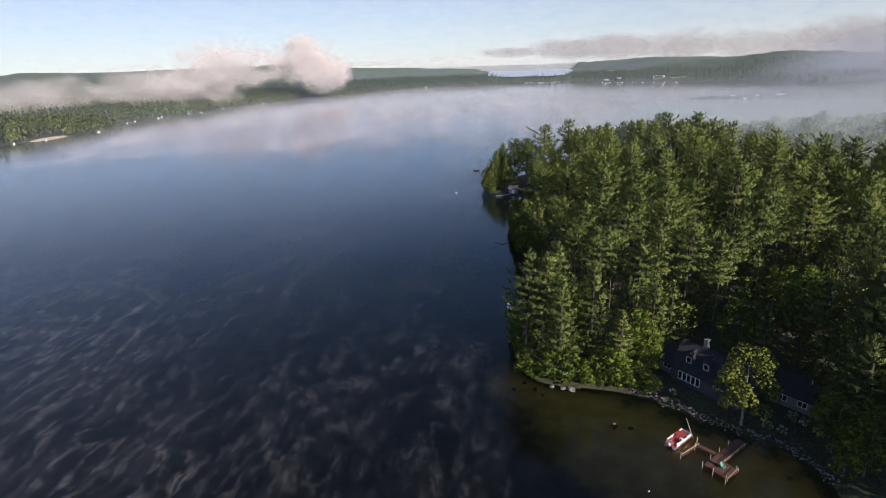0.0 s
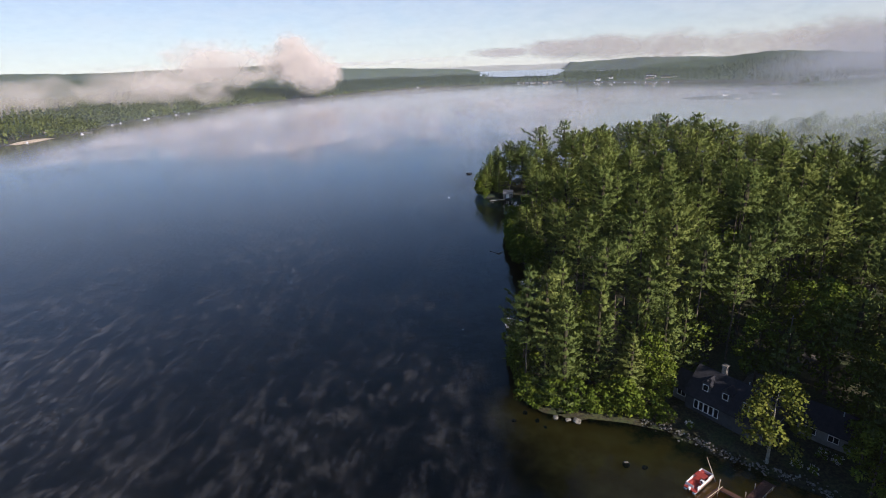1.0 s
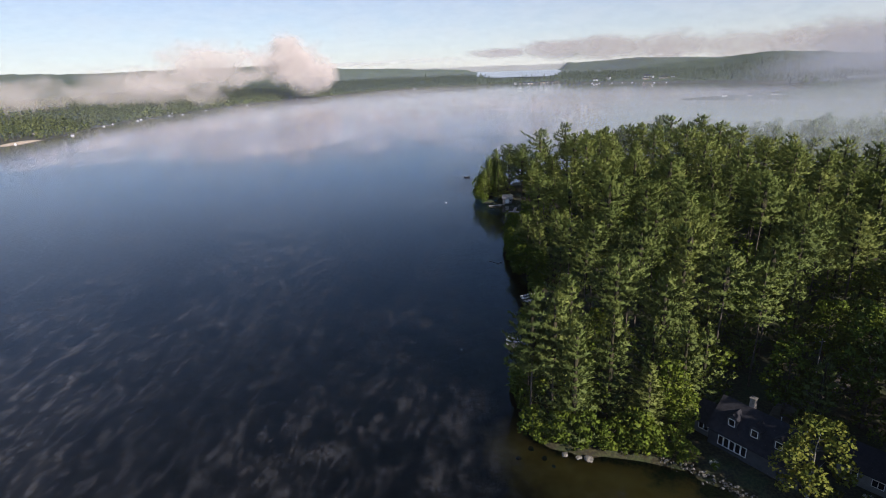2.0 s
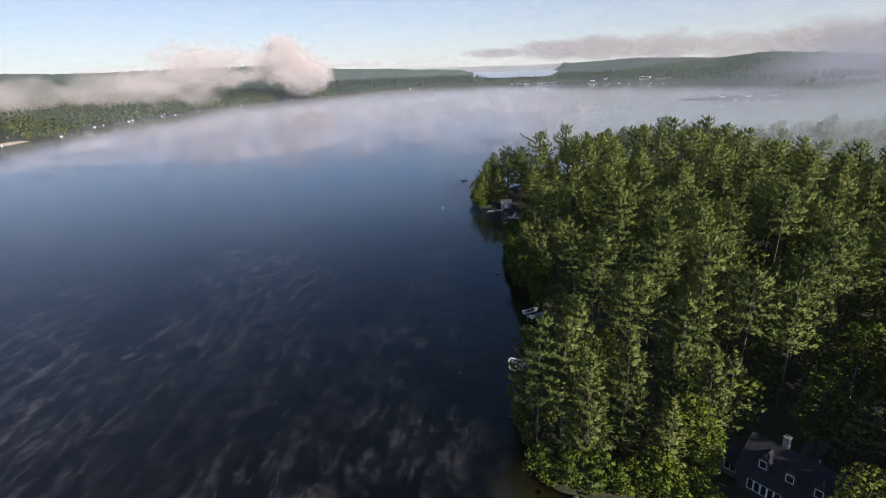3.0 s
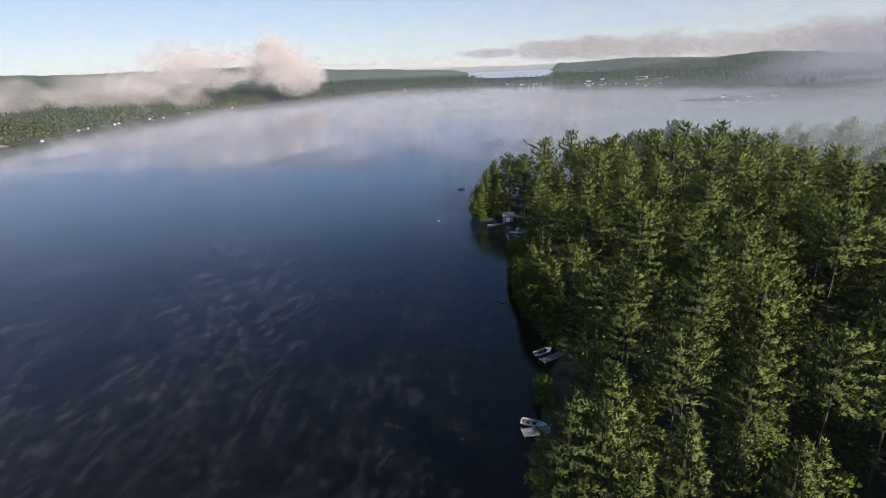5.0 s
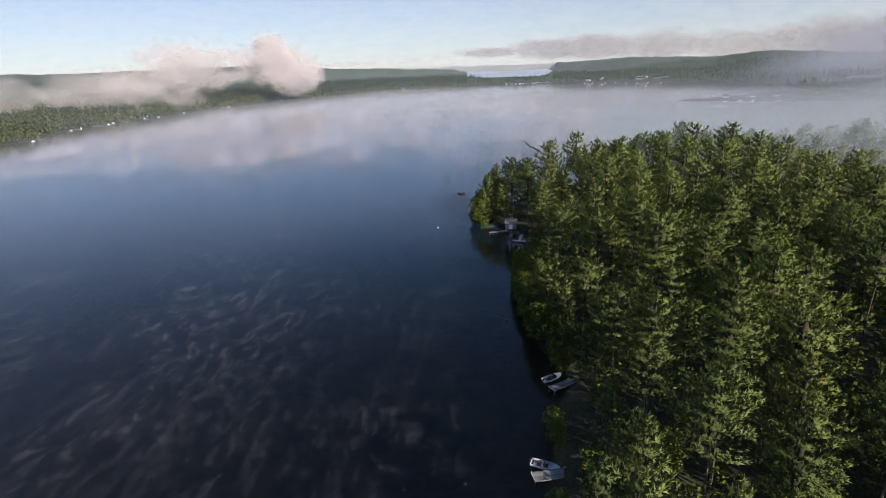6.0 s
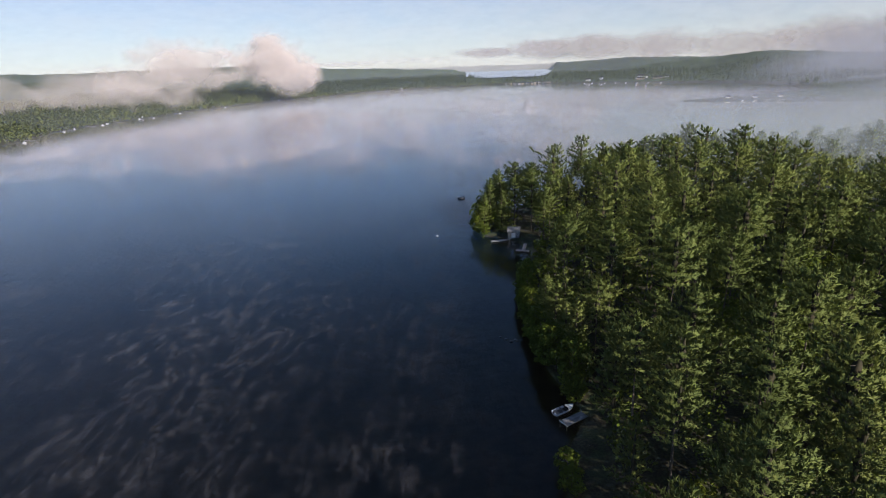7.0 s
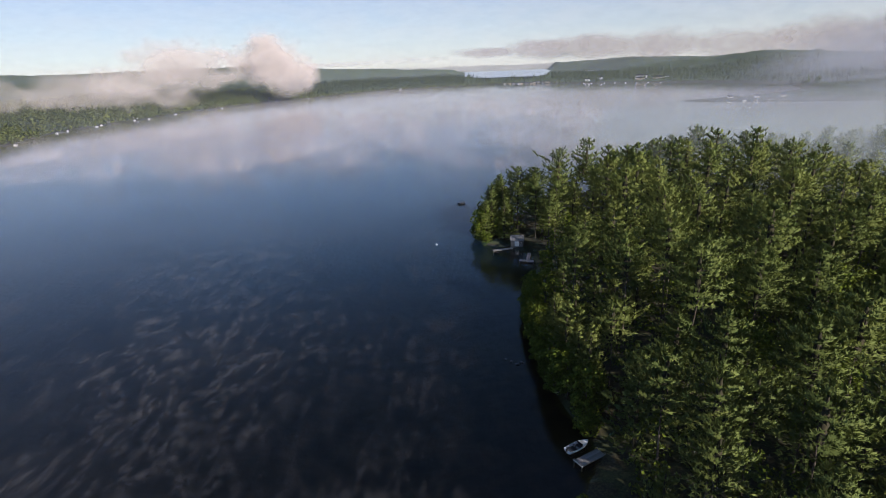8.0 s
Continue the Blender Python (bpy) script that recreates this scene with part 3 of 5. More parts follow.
# The air thickens with distance: great upright skins of thin haze, one behind the other, round the lake.
for radius, alpha, top in ((560, 0.08, 100), (1000, 0.07, 130), (1750, 0.05, 190), (2900, 0.11, 260), (4650, 0.58, 1700)):
    turn = np.radians(np.arange(-75, 76, 3.0))
    levels = np.array([1.5, 15, 40, 80, 140, 260]) if radius < 4000 else np.array([1.5, 60, 160, 320, 640, 1000, 1600, 2400])
    T, L = np.meshgrid(turn, levels)
    reach = radius * (1 + (0.02 if radius < 4000 else 0.0) * np.sin(T * 5 + radius))
    k = (np.arange(len(levels) - 1)[:, None] * len(turn) + np.arange(len(turn) - 1)[None]).ravel()
    ob = mesh_object("haze", np.stack([(reach * np.sin(T)).ravel(), (reach * np.cos(T)).ravel(), L.ravel()], -1), np.stack([k, k + 1, k + len(turn) + 1, k + len(turn)], -1),
                     [vapour("thin_haze", haze(alpha, top), (0.52, 0.62, 0.78) if radius < 4000 else (0.71, 0.715, 0.73))], True)
    tagged(scatter_evenly(ob), "thin bluish morning haze in the distance", "haze", kind="stuff")


# ---- trees ----
def blades(rng, centre, way, length, width, count, spread, facing, rough=0.30):
    """Fans of narrow blades: at each centre, count triangles about the way given, their lit side facing outward. Returns verts, faces, normals."""
    m = len(centre)
    c = np.repeat(centre, count, 0)
    d = np.repeat(way, count, 0) + rng.normal(0, spread, (m * count, 3))
    d /= np.linalg.norm(d, axis=1, keepdims=True) + 1e-9
    side = np.cross(d, rng.normal(0, 1, d.shape))
    side /= np.linalg.norm(side, axis=1, keepdims=True) + 1e-9
    L = (np.repeat(length, count) * rng.uniform(0.6, 1.15, m * count))[:, None]
    W = (np.repeat(width, count) * rng.uniform(0.7, 1.3, m * count))[:, None]
    want = np.repeat(facing, count, 0) + rng.normal(0, rough, d.shape)
    want /= np.linalg.norm(want, axis=1, keepdims=True) + 1e-9
    flip = np.sign(np.einsum("ij,ij->i", np.cross(side, d), want))[:, None]
    mid = c + d * L * 0.1
    verts = np.stack([mid - side * flip * W * 0.5, mid + side * flip * W * 0.5, c + d * L * 0.8], 1)
    verts[:, :2] -= (d * L * 0.2)[:, None]
    return verts.reshape(-1, 3), np.arange(3 * m * count).reshape(-1, 3), np.repeat(want, 3, 0)


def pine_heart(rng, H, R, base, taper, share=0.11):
    """The dense inside of a pine's crown, needles and dead twigs coloured dark for its shade: an uneven tiered body
    under the outer boughs.
    """
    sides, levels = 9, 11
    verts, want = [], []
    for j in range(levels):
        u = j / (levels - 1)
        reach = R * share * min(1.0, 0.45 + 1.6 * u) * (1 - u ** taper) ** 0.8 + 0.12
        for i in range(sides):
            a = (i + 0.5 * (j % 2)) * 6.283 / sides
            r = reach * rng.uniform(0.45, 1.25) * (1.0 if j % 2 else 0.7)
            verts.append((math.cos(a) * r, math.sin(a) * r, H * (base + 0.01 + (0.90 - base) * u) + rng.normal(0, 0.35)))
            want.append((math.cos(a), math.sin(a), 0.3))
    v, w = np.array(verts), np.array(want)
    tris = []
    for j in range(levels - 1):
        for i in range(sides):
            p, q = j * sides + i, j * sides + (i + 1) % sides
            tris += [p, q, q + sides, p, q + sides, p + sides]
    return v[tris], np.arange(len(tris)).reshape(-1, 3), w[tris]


HEART = 180      # triangles of a crown's inside


def pine_crown(rng, H, R, base=0.36, whorls=9, arms=7, tufts=1.0, brush=8, needle=1.05, width=0.29, taper=1.1):
    """Needles of a white pine: whorls of arms with air between, each a flat feather of side shoots that end in upswept brushes of needle sprays."""
    centres, ways, sizes, faces = [], [], [], []
    lean = rng.uniform(-0.025, 0.025, 2)
    side = rng.uniform(0, 6.28)
    up = np.array([0, 0, 1.0])
    for w in range(whorls):
        u = (w + rng.uniform(0, 0.45)) / whorls
        z0 = H * (base + (0.95 - base) * u)
        reach = R * min(1.0, 0.78 + 1.6 * u) * (1 - u ** taper) ** 0.80 + 0.45
        turn = rng.uniform(0, 6.28)
        here = arms if u < 0.8 else max(4, arms - 1)
        swell = rng.uniform(0.78, 1.15)
        for a in range(here):
            ang = turn + a * 6.283 / here + rng.normal(0, 0.22)
            far = reach * swell * rng.uniform(0.60, 1.22) * (1 + 0.18 * math.cos(ang - side))
            rise = -0.04 + 0.75 * u ** 1.3 + rng.normal(0, 0.07)
            out = np.array([math.cos(ang), math.sin(ang), 0.0])
            across = np.array([-out[1], out[0], 0.0])
            number = max(4, int(round(tufts * (3.0 + 3.6 * far))))
            half = rng.uniform(0.22, 0.36) * far
            for k in range(number):
                s = 1.0 if k == 0 else 1.0 - 0.88 * (k - 0.4 + 0.5 * rng.random()) / number
                hand = 0 if k == 0 else rng.uniform(-1, 1)
                off = hand * half * min(1.0, 2.4 * (1.08 - s) + 0.2)
                at = out * far * s + across * off + np.array([lean[0] * z0, lean[1] * z0, z0 + far * s * rise + 0.20 * far * s ** 3 - 0.10 * abs(off) + rng.normal(0, 0.10)])
                plume = out * (0.85 - 0.45 * u) + across * 0.55 * hand + up * (0.55 + 0.75 * u + rng.normal(0, 0.12))
                centres.append(at)
                ways.append(plume / np.linalg.norm(plume))
                faces.append(0.65 * out + 0.25 * plume + 0.45 * up)
                sizes.append(rng.uniform(0.75, 1.2) * (0.8 + 0.2 * s))
    for k in range(9):
        a = k * 2.4
        d = np.array([math.cos(a) * 0.10 * k, math.sin(a) * 0.10 * k, 1.0])
        centres.append(np.array([lean[0] * H, lean[1] * H, H * (0.985 - 0.006 * k)]))
        ways.append(d / np.linalg.norm(d))
        faces.append(np.array([math.cos(a) * 0.6, math.sin(a) * 0.6, 0.7]))
        sizes.append(1.15)
    s = np.array(sizes)
    v, f, q = blades(rng, np.array(centres), np.array(ways), needle * s, width * s, brush, 0.42, np.array(faces), 0.14)
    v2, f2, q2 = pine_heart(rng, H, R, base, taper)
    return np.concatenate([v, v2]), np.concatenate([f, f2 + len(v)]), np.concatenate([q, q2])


def leafy_crown(rng, H, R, base=0.3, lobes=22, leaves=1500, size=0.5):
    """Leaves of a broad tree: uneven lobes on a spread of limbs, leaves thick on their outer sides."""
    centres, ways, faces = [], [], []
    for k in range(lobes):
        u = (k + 0.5) / lobes
        ang = k * 2.4 + rng.normal(0, 0.35)
        z0 = H * (base + (0.90 - base) * u)
        out = R * (0.74 * math.sin(math.pi * (0.18 + 0.72 * u)) * rng.uniform(0.45, 1.2))
        c = np.array([math.cos(ang) * out, math.sin(ang) * out, z0])
        r = R * rng.uniform(0.20, 0.36) * np.array([1, 1, 0.78])
        d = rng.normal(0, 1, (leaves // lobes, 3))
        d[:, 2] += 0.35
        d /= np.linalg.norm(d, axis=1, keepdims=True)
        centres.append(c + d * r * rng.uniform(0.72, 1.12, (len(d), 1)))
        faces.append(d + np.array([0, 0, 0.25]))
        ways.append(d * 0.6 + rng.normal(0, 0.45, d.shape) + np.array([0, 0, 0.1]))
    c, w = np.concatenate(centres), np.concatenate(ways)
    w /= np.linalg.norm(w, axis=1, keepdims=True)
    side = np.cross(w, rng.normal(0, 1, w.shape))
    side /= np.linalg.norm(side, axis=1, keepdims=True)
    L = size * rng.uniform(0.6, 1.3, (len(c), 1))
    want = np.concatenate(faces) + rng.normal(0, 0.3, c.shape)
    want /= np.linalg.norm(want, axis=1, keepdims=True)
    side *= np.sign(np.einsum("ij,ij->i", np.cross(side, w), want))[:, None]
    verts = np.stack([c - w * L * 0.5, c + side * L * 0.42, c + w * L * 0.6, c - side * L * 0.42], 1).reshape(-1, 3)
    return verts, np.arange(len(verts)).reshape(-1, 4), np.repeat(want, 4, 0)


def trunk_mesh(rng, H, r, limbs, first, reach, upswept):
    """A tapered, slightly bent trunk with limbs."""
    bm = bmesh.new()
    pts = [Vector((rng.normal(0, 0.010) * H * (k / 5), rng.normal(0, 0.010) * H * (k / 5), -0.6 + (H + 0.3) * k / 5)) for k in range(6)]
    for k in range(5):
        rod(bm, pts[k], pts[k + 1], r * (1 - 0.185 * k), r * (1 - 0.185 * (k + 1)), 6)
    for k in range(limbs):
        u = first + (0.92 - first) * (k + rng.random() * 0.6) / limbs
        ang, s = rng.uniform(0, 6.28), u * 5
        at = pts[min(4, int(s))].lerp(pts[min(5, int(s) + 1)], s - int(s))
        far = reach * (1 - 0.7 * max(0, u - first)) * rng.uniform(0.6, 1.0)
        rod(bm, at, at + Vector((math.cos(ang) * far, math.sin(ang) * far, far * upswept)), r * 0.26, r * 0.06, 4)
    return bm


def tree_kind(name, seed, H, R, kind, label, material, base=0.25, bark=None, **more):
    """One tree of each sort, built about its foot; the forest is copied from these."""
    rng = np.random.default_rng(seed)
    root = empty(name)
    if kind == "pine":
        v, f, q = pine_crown(rng, H, R, base, **more)
        bm = trunk_mesh(rng, H * 0.97, 0.008 * H + 0.04, 10, max(0.2, base - 0.05), R * 0.34, 0.25)
    else:
        v, f, q = leafy_crown(rng, H, R, base, **more)
        bm = trunk_mesh(rng, H * 0.85, 0.014 * H + 0.05, 12, max(0.15, base), R * 0.75, 0.75)
    part("trunk", bm, bark or BARK, root)
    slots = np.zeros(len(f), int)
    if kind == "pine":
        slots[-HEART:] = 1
    crown = mesh_object("crown", v, f, [material, SHADED_TWIGS][:2 if kind == "pine" else 1], normals=q, slots=slots)
    crown.parent = root
    return tagged(root, label, "tree")


PINE_LABEL = "tall white pine with layered feathery green needles"
LEAFY_LABEL = "broad-leaved tree with dense green summer foliage"
kinds = [tree_kind("pine_tree", 11, 29, 6.2, "pine", PINE_LABEL, PINE, 0.60, whorls=7, taper=1.9), tree_kind("pine_tree", 12, 27, 5.8, "pine", PINE_LABEL, PINE, 0.42, taper=1.2),
         tree_kind("pine_tree", 13, 30, 6.8, "pine", PINE_LABEL, PINE, 0.64, whorls=6, taper=2.2), tree_kind("pine_tree", 14, 24, 6.0, "pine", PINE_LABEL, PINE, 0.06, taper=1.0, whorls=13),
         tree_kind("pine_tree", 15, 29, 3.6, "pine", "slim white pine with a long bare trunk", PINE, 0.55, whorls=8, taper=1.5),
         tree_kind("pine_tree", 16, 28, 6.0, "pine", PINE_LABEL, PINE, 0.56, taper=1.6, whorls=7), tree_kind("pine_tree", 17, 26, 6.6, "pine", PINE_LABEL, PINE, 0.58, taper=2.5, whorls=6)]
broad = [tree_kind("leafy_tree", 21, 17, 5.0, "leafy", LEAFY_LABEL, LEAF, 0.22, leaves=2200), tree_kind("leafy_tree", 22, 12, 4.4, "leafy", LEAFY_LABEL, LEAF, 0.15, leaves=1800),
         tree_kind("leafy_tree", 23, 20, 5.6, "leafy", LEAFY_LABEL, LEAF, 0.30, leaves=2400), tree_kind("leafy_tree", 24, 7, 3.6, "leafy", "low leafy shore tree leaning over the water", LEAF, 0.02, leaves=1400)]
maple = tree_kind("maple_tree", 31, 18, 6.0, "leafy", "maple with leaves turning yellow beside the stone bank", YELLOWING, 0.20, PALE_BARK, leaves=2800, lobes=24, size=0.5)
first_use = {}


def plant(kind, x, y, scale=1.0, turn=0.0, label="", height=None):
    """Stands a tree of a kind on the ground; the first one is the model itself."""
    z0 = ground_z(x, y) - 0.1
    if kind.name in first_use:
        ob = copy_thing(kind, pose(x, y, z0, 0, 0, turn))
    else:
        ob, first_use[kind.name] = kind, True
        ob.matrix_basis = pose(x, y, z0, 0, 0, turn)
    ob.scale = (scale, scale, scale if height is None else height)
    return tagged(ob, label, group="trees of the wooded point")


young = tree_kind("pine_tree", 18, 16, 4.2, "pine", "young white pine in the shade of taller ones", PINE, 0.14, whorls=8, arms=5, tufts=0.8, brush=6, width=0.36)
kind_height = {kinds[0].name: 29, kinds[1].name: 27, kinds[2].name: 30, kinds[3].name: 24, kinds[4].name: 29, kinds[5].name: 28, kinds[6].name: 26}
# Trees that stand out, and pines from x 73 to 86, y 76 to 95 added to shade the house: foot, height of the top, kind.
STANDING = [(15.9, 115.2, 28.3, 1), (19.6, 113, 27.8, 1), (22.6, 108, 24.4, 3), (31.0, 115, 25.0, 3), (35.5, 106.6, 16.8, 3), (43.8, 112, 22.5, 3),
            (55.4, 123.4, 31.5, 2), (61.3, 120.3, 29.8, 4), (33, 162, 27.6, 0), (37.3, 155, 28.8, 0), (47, 148.4, 29.8, 2),
            (36, 130, 29.0, 0), (44, 124, 27, 1), (25, 124, 27, 1), (75, 171.6, 31.2, 2), (73.5, 189.8, 31.7, 0), (66.8, 78.2, 24.5, 1), (71.5, 80, 24, 5), (73, 84.5, 28, 1), (77, 79, 29, 0), (80, 87, 28, 1), (83, 76, 29, 0), (86, 95, 29, 2), (76, 91, 27, 1), (91, 150, 29.8, 2), (95.5, 130, 27.5, 0),
            (19, 303, 17, 3), (22, 310, 22, 3), (26, 300, 19, 3), (27, 314, 25, 1), (32, 304, 24, 5), (34, 318, 27, 0), (38, 298, 26, 1), (40, 309, 28, 0), (44, 290, 27, 5), (40, 282, 24, 1)]
taken = []
pick = random.Random(5)
for x, y, top, k in STANDING:
    h = (top - ground_z(x, y) + 0.1) / kind_height[kinds[k].name]
    plant(kinds[k], x, y, 0.5 + 0.5 * h, pick.uniform(0, 360), height=h)
    taken.append((x, y))
for x, y, s, k in ((24.5, 105.2, 1.0, 3), (28.5, 104.6, 0.9, 3), (33.5, 104.2, 1.15, 3), (20.5, 107, 1.0, 3), (37.5, 102.6, 0.85, 3), (41.5, 106, 0.85, 1), (63.2, 74.5, 0.7, 1), (67.5, 76.5, 0.8, 1), (69.5, 82.5, 0.85, 1), (62.1, 110, 1.05, 0), (74, 106, 1.25, 2),
                   (78, 113, 1.15, 2), (64.7, 80, 0.85, 0), (66.2, 74.2, 0.9, 0), (70, 78, 1.0, 2), (68, 87, 0.8, 1), (72, 95, 0.9, 0), (40, 109, 0.9, 0), (74, 82, 1.1, 2)):
    plant(broad[k], x, y, s, pick.uniform(0, 360))
    taken.append((x, y))
for x, y in ((17.2, 108.4), (20.6, 106.4), (24, 105), (27.6, 104.6), (31, 104.2), (34.4, 103.6), (37.4, 102.2), (40.4, 100.6)):
    plant(broad[3], x, y, pick.uniform(0.42, 0.6), pick.uniform(0, 360))
plant(maple, 53.6, 88.8, 1.0, 40)
taken.append((53.6, 88.8))


def open_ground(x, y):
    """Clearings about the house, the garage and the drive."""
    if (x - 53) ** 2 / 11 ** 2 + (y - 101) ** 2 / 11 ** 2 < 1 or (x - 66) ** 2 / 10 ** 2 + (y - 95) ** 2 / 9 ** 2 < 1:
        return True
    return x > 46 and y < 92 and x < 72 or (abs((y - 112) - 0.55 * (x - 62)) < 4 and 56 < x < 95)


def over_the_boats(x, y, top, crown=4.5):
    """Whether a crown would hang over the open water before the two moored boats and the boathouse."""
    for bx, by in ((24.0, 174.0), (17.0, 146.5), (34.0, 289.0)):
        for ey in (50.0, 91.0):
            share = (y - ey) / (by - ey)
            if 0.55 < share < 1.03 and x - crown < bx * share + 1.6 * share and top > 67 * (1 - share) - 1.0:
                return True
    return False


def strewn(rng, tries, apart, others, reach):
    """Places scattered over the point, none nearer to another than apart, nor to the others than reach."""
    X, Y = rng.uniform(12, 372, tries), rng.uniform(66, 440, tries)
    inner = shore_distance(X, Y, NEAR_SHORE)
    kept = np.zeros((0, 2))
    others = np.array(others)
    for x, y, d in zip(X, Y, inner):
        if d < 0.3 or x > 0.84 * (y + 14) + 14 or open_ground(x, y):
            continue
        if len(kept) and ((kept - (x, y)) ** 2).sum(1).min() < apart * apart or ((others - (x, y)) ** 2).sum(1).min() < reach * reach:
            continue
        kept = np.concatenate([kept, [(x, y)]])
    return kept


# The forest of the point: tall pines with younger ones between; the front stretch as trees of their own, the rest as one wood.
strew = np.random.default_rng(19)
tall = strewn(strew, 9000, 10.2, taken, 8.0)
lower = strewn(strew, 5000, 7.5, np.concatenate([tall, np.array(taken)]), 5.6)
deep_wood, deep_young = [], []
FRONT = 240.0
for places, upper in ((tall, True), (lower, False)):
    for (x, y), d in zip(places, shore_distance(places[:, 0], places[:, 1], NEAR_SHORE)):
        edge = d < 4.5
        roll = pick.random()
        if over_the_boats(x, y, 12 if edge else 28 if upper else 16, 4.0 if edge else 5.5 if upper else 4.0):
            if not over_the_boats(x, y, 10, 3.6):
                plant(broad[1], x, y, pick.uniform(0.6, 0.8), pick.uniform(0, 360))
            continue
        near_water = 0.64 if d < 8 else 0.78 if d < 16 else 0.90 if d < 26 else 1.0
        if y >= FRONT:
            size = pick.choice((0.84, 0.93, 1.0, 1.08)) * (0.82 if x > 160 else 0.95 if y > 345 else 1.02) * near_water
            (deep_wood if upper else deep_young).append((x, y, edge, roll * (0.9 if upper else 1.0), pick.uniform(0, 6.28), size))
        elif edge and roll < 0.6:
            plant(broad[pick.choice((1, 3, 3))], x, y, pick.uniform(0.75, 1.1), pick.uniform(0, 360))
        elif not upper:
            s = pick.uniform(0.75, 1.15)
            if roll > 0.75:
                plant(broad[pick.choice((0, 1))], x, y, s * 0.9, pick.uniform(0, 360))
            else:
                plant(young, x, y, s, pick.uniform(0, 360))
        elif roll > 0.93:
            plant(broad[pick.choice((0, 2))], x, y, pick.uniform(1.0, 1.2), pick.uniform(0, 360))
        else:
            s = pick.choice((0.82, 0.90, 0.98, 1.04, 1.12)) * pick.uniform(0.95, 1.05) * near_water
            plant(kinds[pick.choice((0, 0, 1, 2, 5, 5, 6))], x, y, s, pick.uniform(0, 360), height=s * pick.uniform(0.93, 1.05))


# Trees that crowd the lake side and lean over the water.
for k in range(64):
    y = 118 + 3.4 * k + pick.uniform(-1.2, 1.2)
    if 122 < y < 181 or 256 < y < 298:      # open before the boats and the boathouse
        continue
    run = np.linspace(-20, 60, 161)
    inner = shore_distance(run, np.full(161, y), NEAR_SHORE)
    x = float(run[np.argmax(inner > (1.2 if k % 2 else 4.0))])
    if over_the_boats(x, y, 13 if k % 2 else 20, 4.0):
        continue
    if k % 2:
        plant(broad[pick.choice((1, 1, 3))], x, y, pick.uniform(0.8, 1.15), pick.uniform(0, 360))
    elif not any((x - a) ** 2 + (y - b) ** 2 < 16 for a, b in taken):
        plant(kinds[pick.choice((1, 3))], x, y, pick.uniform(0.55, 0.8), pick.uniform(0, 360))


def wood(name, label, places, protos, leafy, material):
    """One mesh for a wood too thick to count: each tree a turned and scaled model."""
    vs, ns, slots = [], [], []
    spots = land_height(np.array([p[0] for p in places]), np.array([p[1] for p in places]))
    for (x, y, edge, roll, turn, s), z0 in zip(places, spots):
        v, q, k = leafy[int(roll * 1000) % len(leafy)] if (roll > 0.91 or (edge and roll < 0.2)) else protos[int(roll * 1000) % len(protos)]
        if edge:
            s = s * 0.85
        spin = np.array([[math.cos(turn), math.sin(turn), 0], [-math.sin(turn), math.cos(turn), 0], [0, 0, 1]])
        vs.append(v @ spin * s + np.array([x, y, z0]))
        ns.append(q @ spin)
        slots.append(k)
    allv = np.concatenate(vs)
    return tagged(mesh_object(name, allv, np.arange(len(allv)).reshape(-1, 3), [material, SHADED_TWIGS], normals=np.concatenate(ns), slots=np.concatenate(slots)), label, "trees", kind="stuff")


def soup(made, heart=0):
    """Triangles of a crown as one run of corners, with their normals; the last ones are its inside."""
    v, f, q = made
    f = np.asarray(f)
    if f.shape[1] == 4:
        f = np.concatenate([f[:, [0, 1, 2]], f[:, [0, 2, 3]]])
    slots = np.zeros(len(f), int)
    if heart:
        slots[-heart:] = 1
    return v[f].reshape(-1, 3), q[f].reshape(-1, 3), slots


g = np.random.default_rng(41)
mid_pines = [soup(pine_crown(g, H, R, 0.60, 6, 7, 0.55, 5, 1.2, 0.44, T), HEART) for H, R, T in ((29, 6.2, 1.8), (27, 5.6, 1.4), (30, 6.8, 2.3), (26, 6.0, 1.9), (28, 6.4, 1.6))]
young_pines = [soup(pine_crown(g, H, R, 0.15, 7, 5, 0.6, 4, 1.2, 0.5, 1.1), HEART) for H, R in ((16, 4.2), (14, 4.0), (18, 4.6))]
mid_leafy = [soup(leafy_crown(g, H, R, 0.2, 14, 600, 0.9)) for H, R in ((17, 4.8), (12, 4.4), (20, 5.2), (8, 3.8))]
far_pines = [soup(pine_crown(g, H, R, 0.60, 5, 6, 0.5, 4, 1.4, 0.66, T), HEART) for H, R, T in ((29, 6.2, 1.8), (27, 5.6, 1.4), (30, 6.8, 2.3), (26, 6.0, 1.9))]
far_leafy = [soup(leafy_crown(g, H, R, 0.2, 9, 380, 1.2)) for H, R in ((17, 4.8), (14, 4.4), (20, 5.2))]
# tall pines on the bank outside the bay, mostly out of view, added to shade the house
shade_pines = [(67 + 7 * (k % 5) + pick.uniform(-2, 2), 60 + 8 * (k // 5) + pick.uniform(-2, 2), False, pick.random() * 0.9, pick.uniform(0, 6.28), pick.uniform(0.85, 1.05)) for k in range(30)]
shade_pines = [p for p in shade_pines if p[0] > 69 + 0.5 * abs(p[1] - 80) * (p[1] < 80) and not open_ground(p[0], p[1])]
# more pines out of view, added to shade the lawn by the bay
shade_pines += [(81 + 6 * (k % 4) + pick.uniform(-2, 2), 41 + 6 * (k // 4) + pick.uniform(-2, 2), False, pick.random() * 0.9, pick.uniform(0, 6.28), pick.uniform(0.85, 1.05)) for k in range(16)]
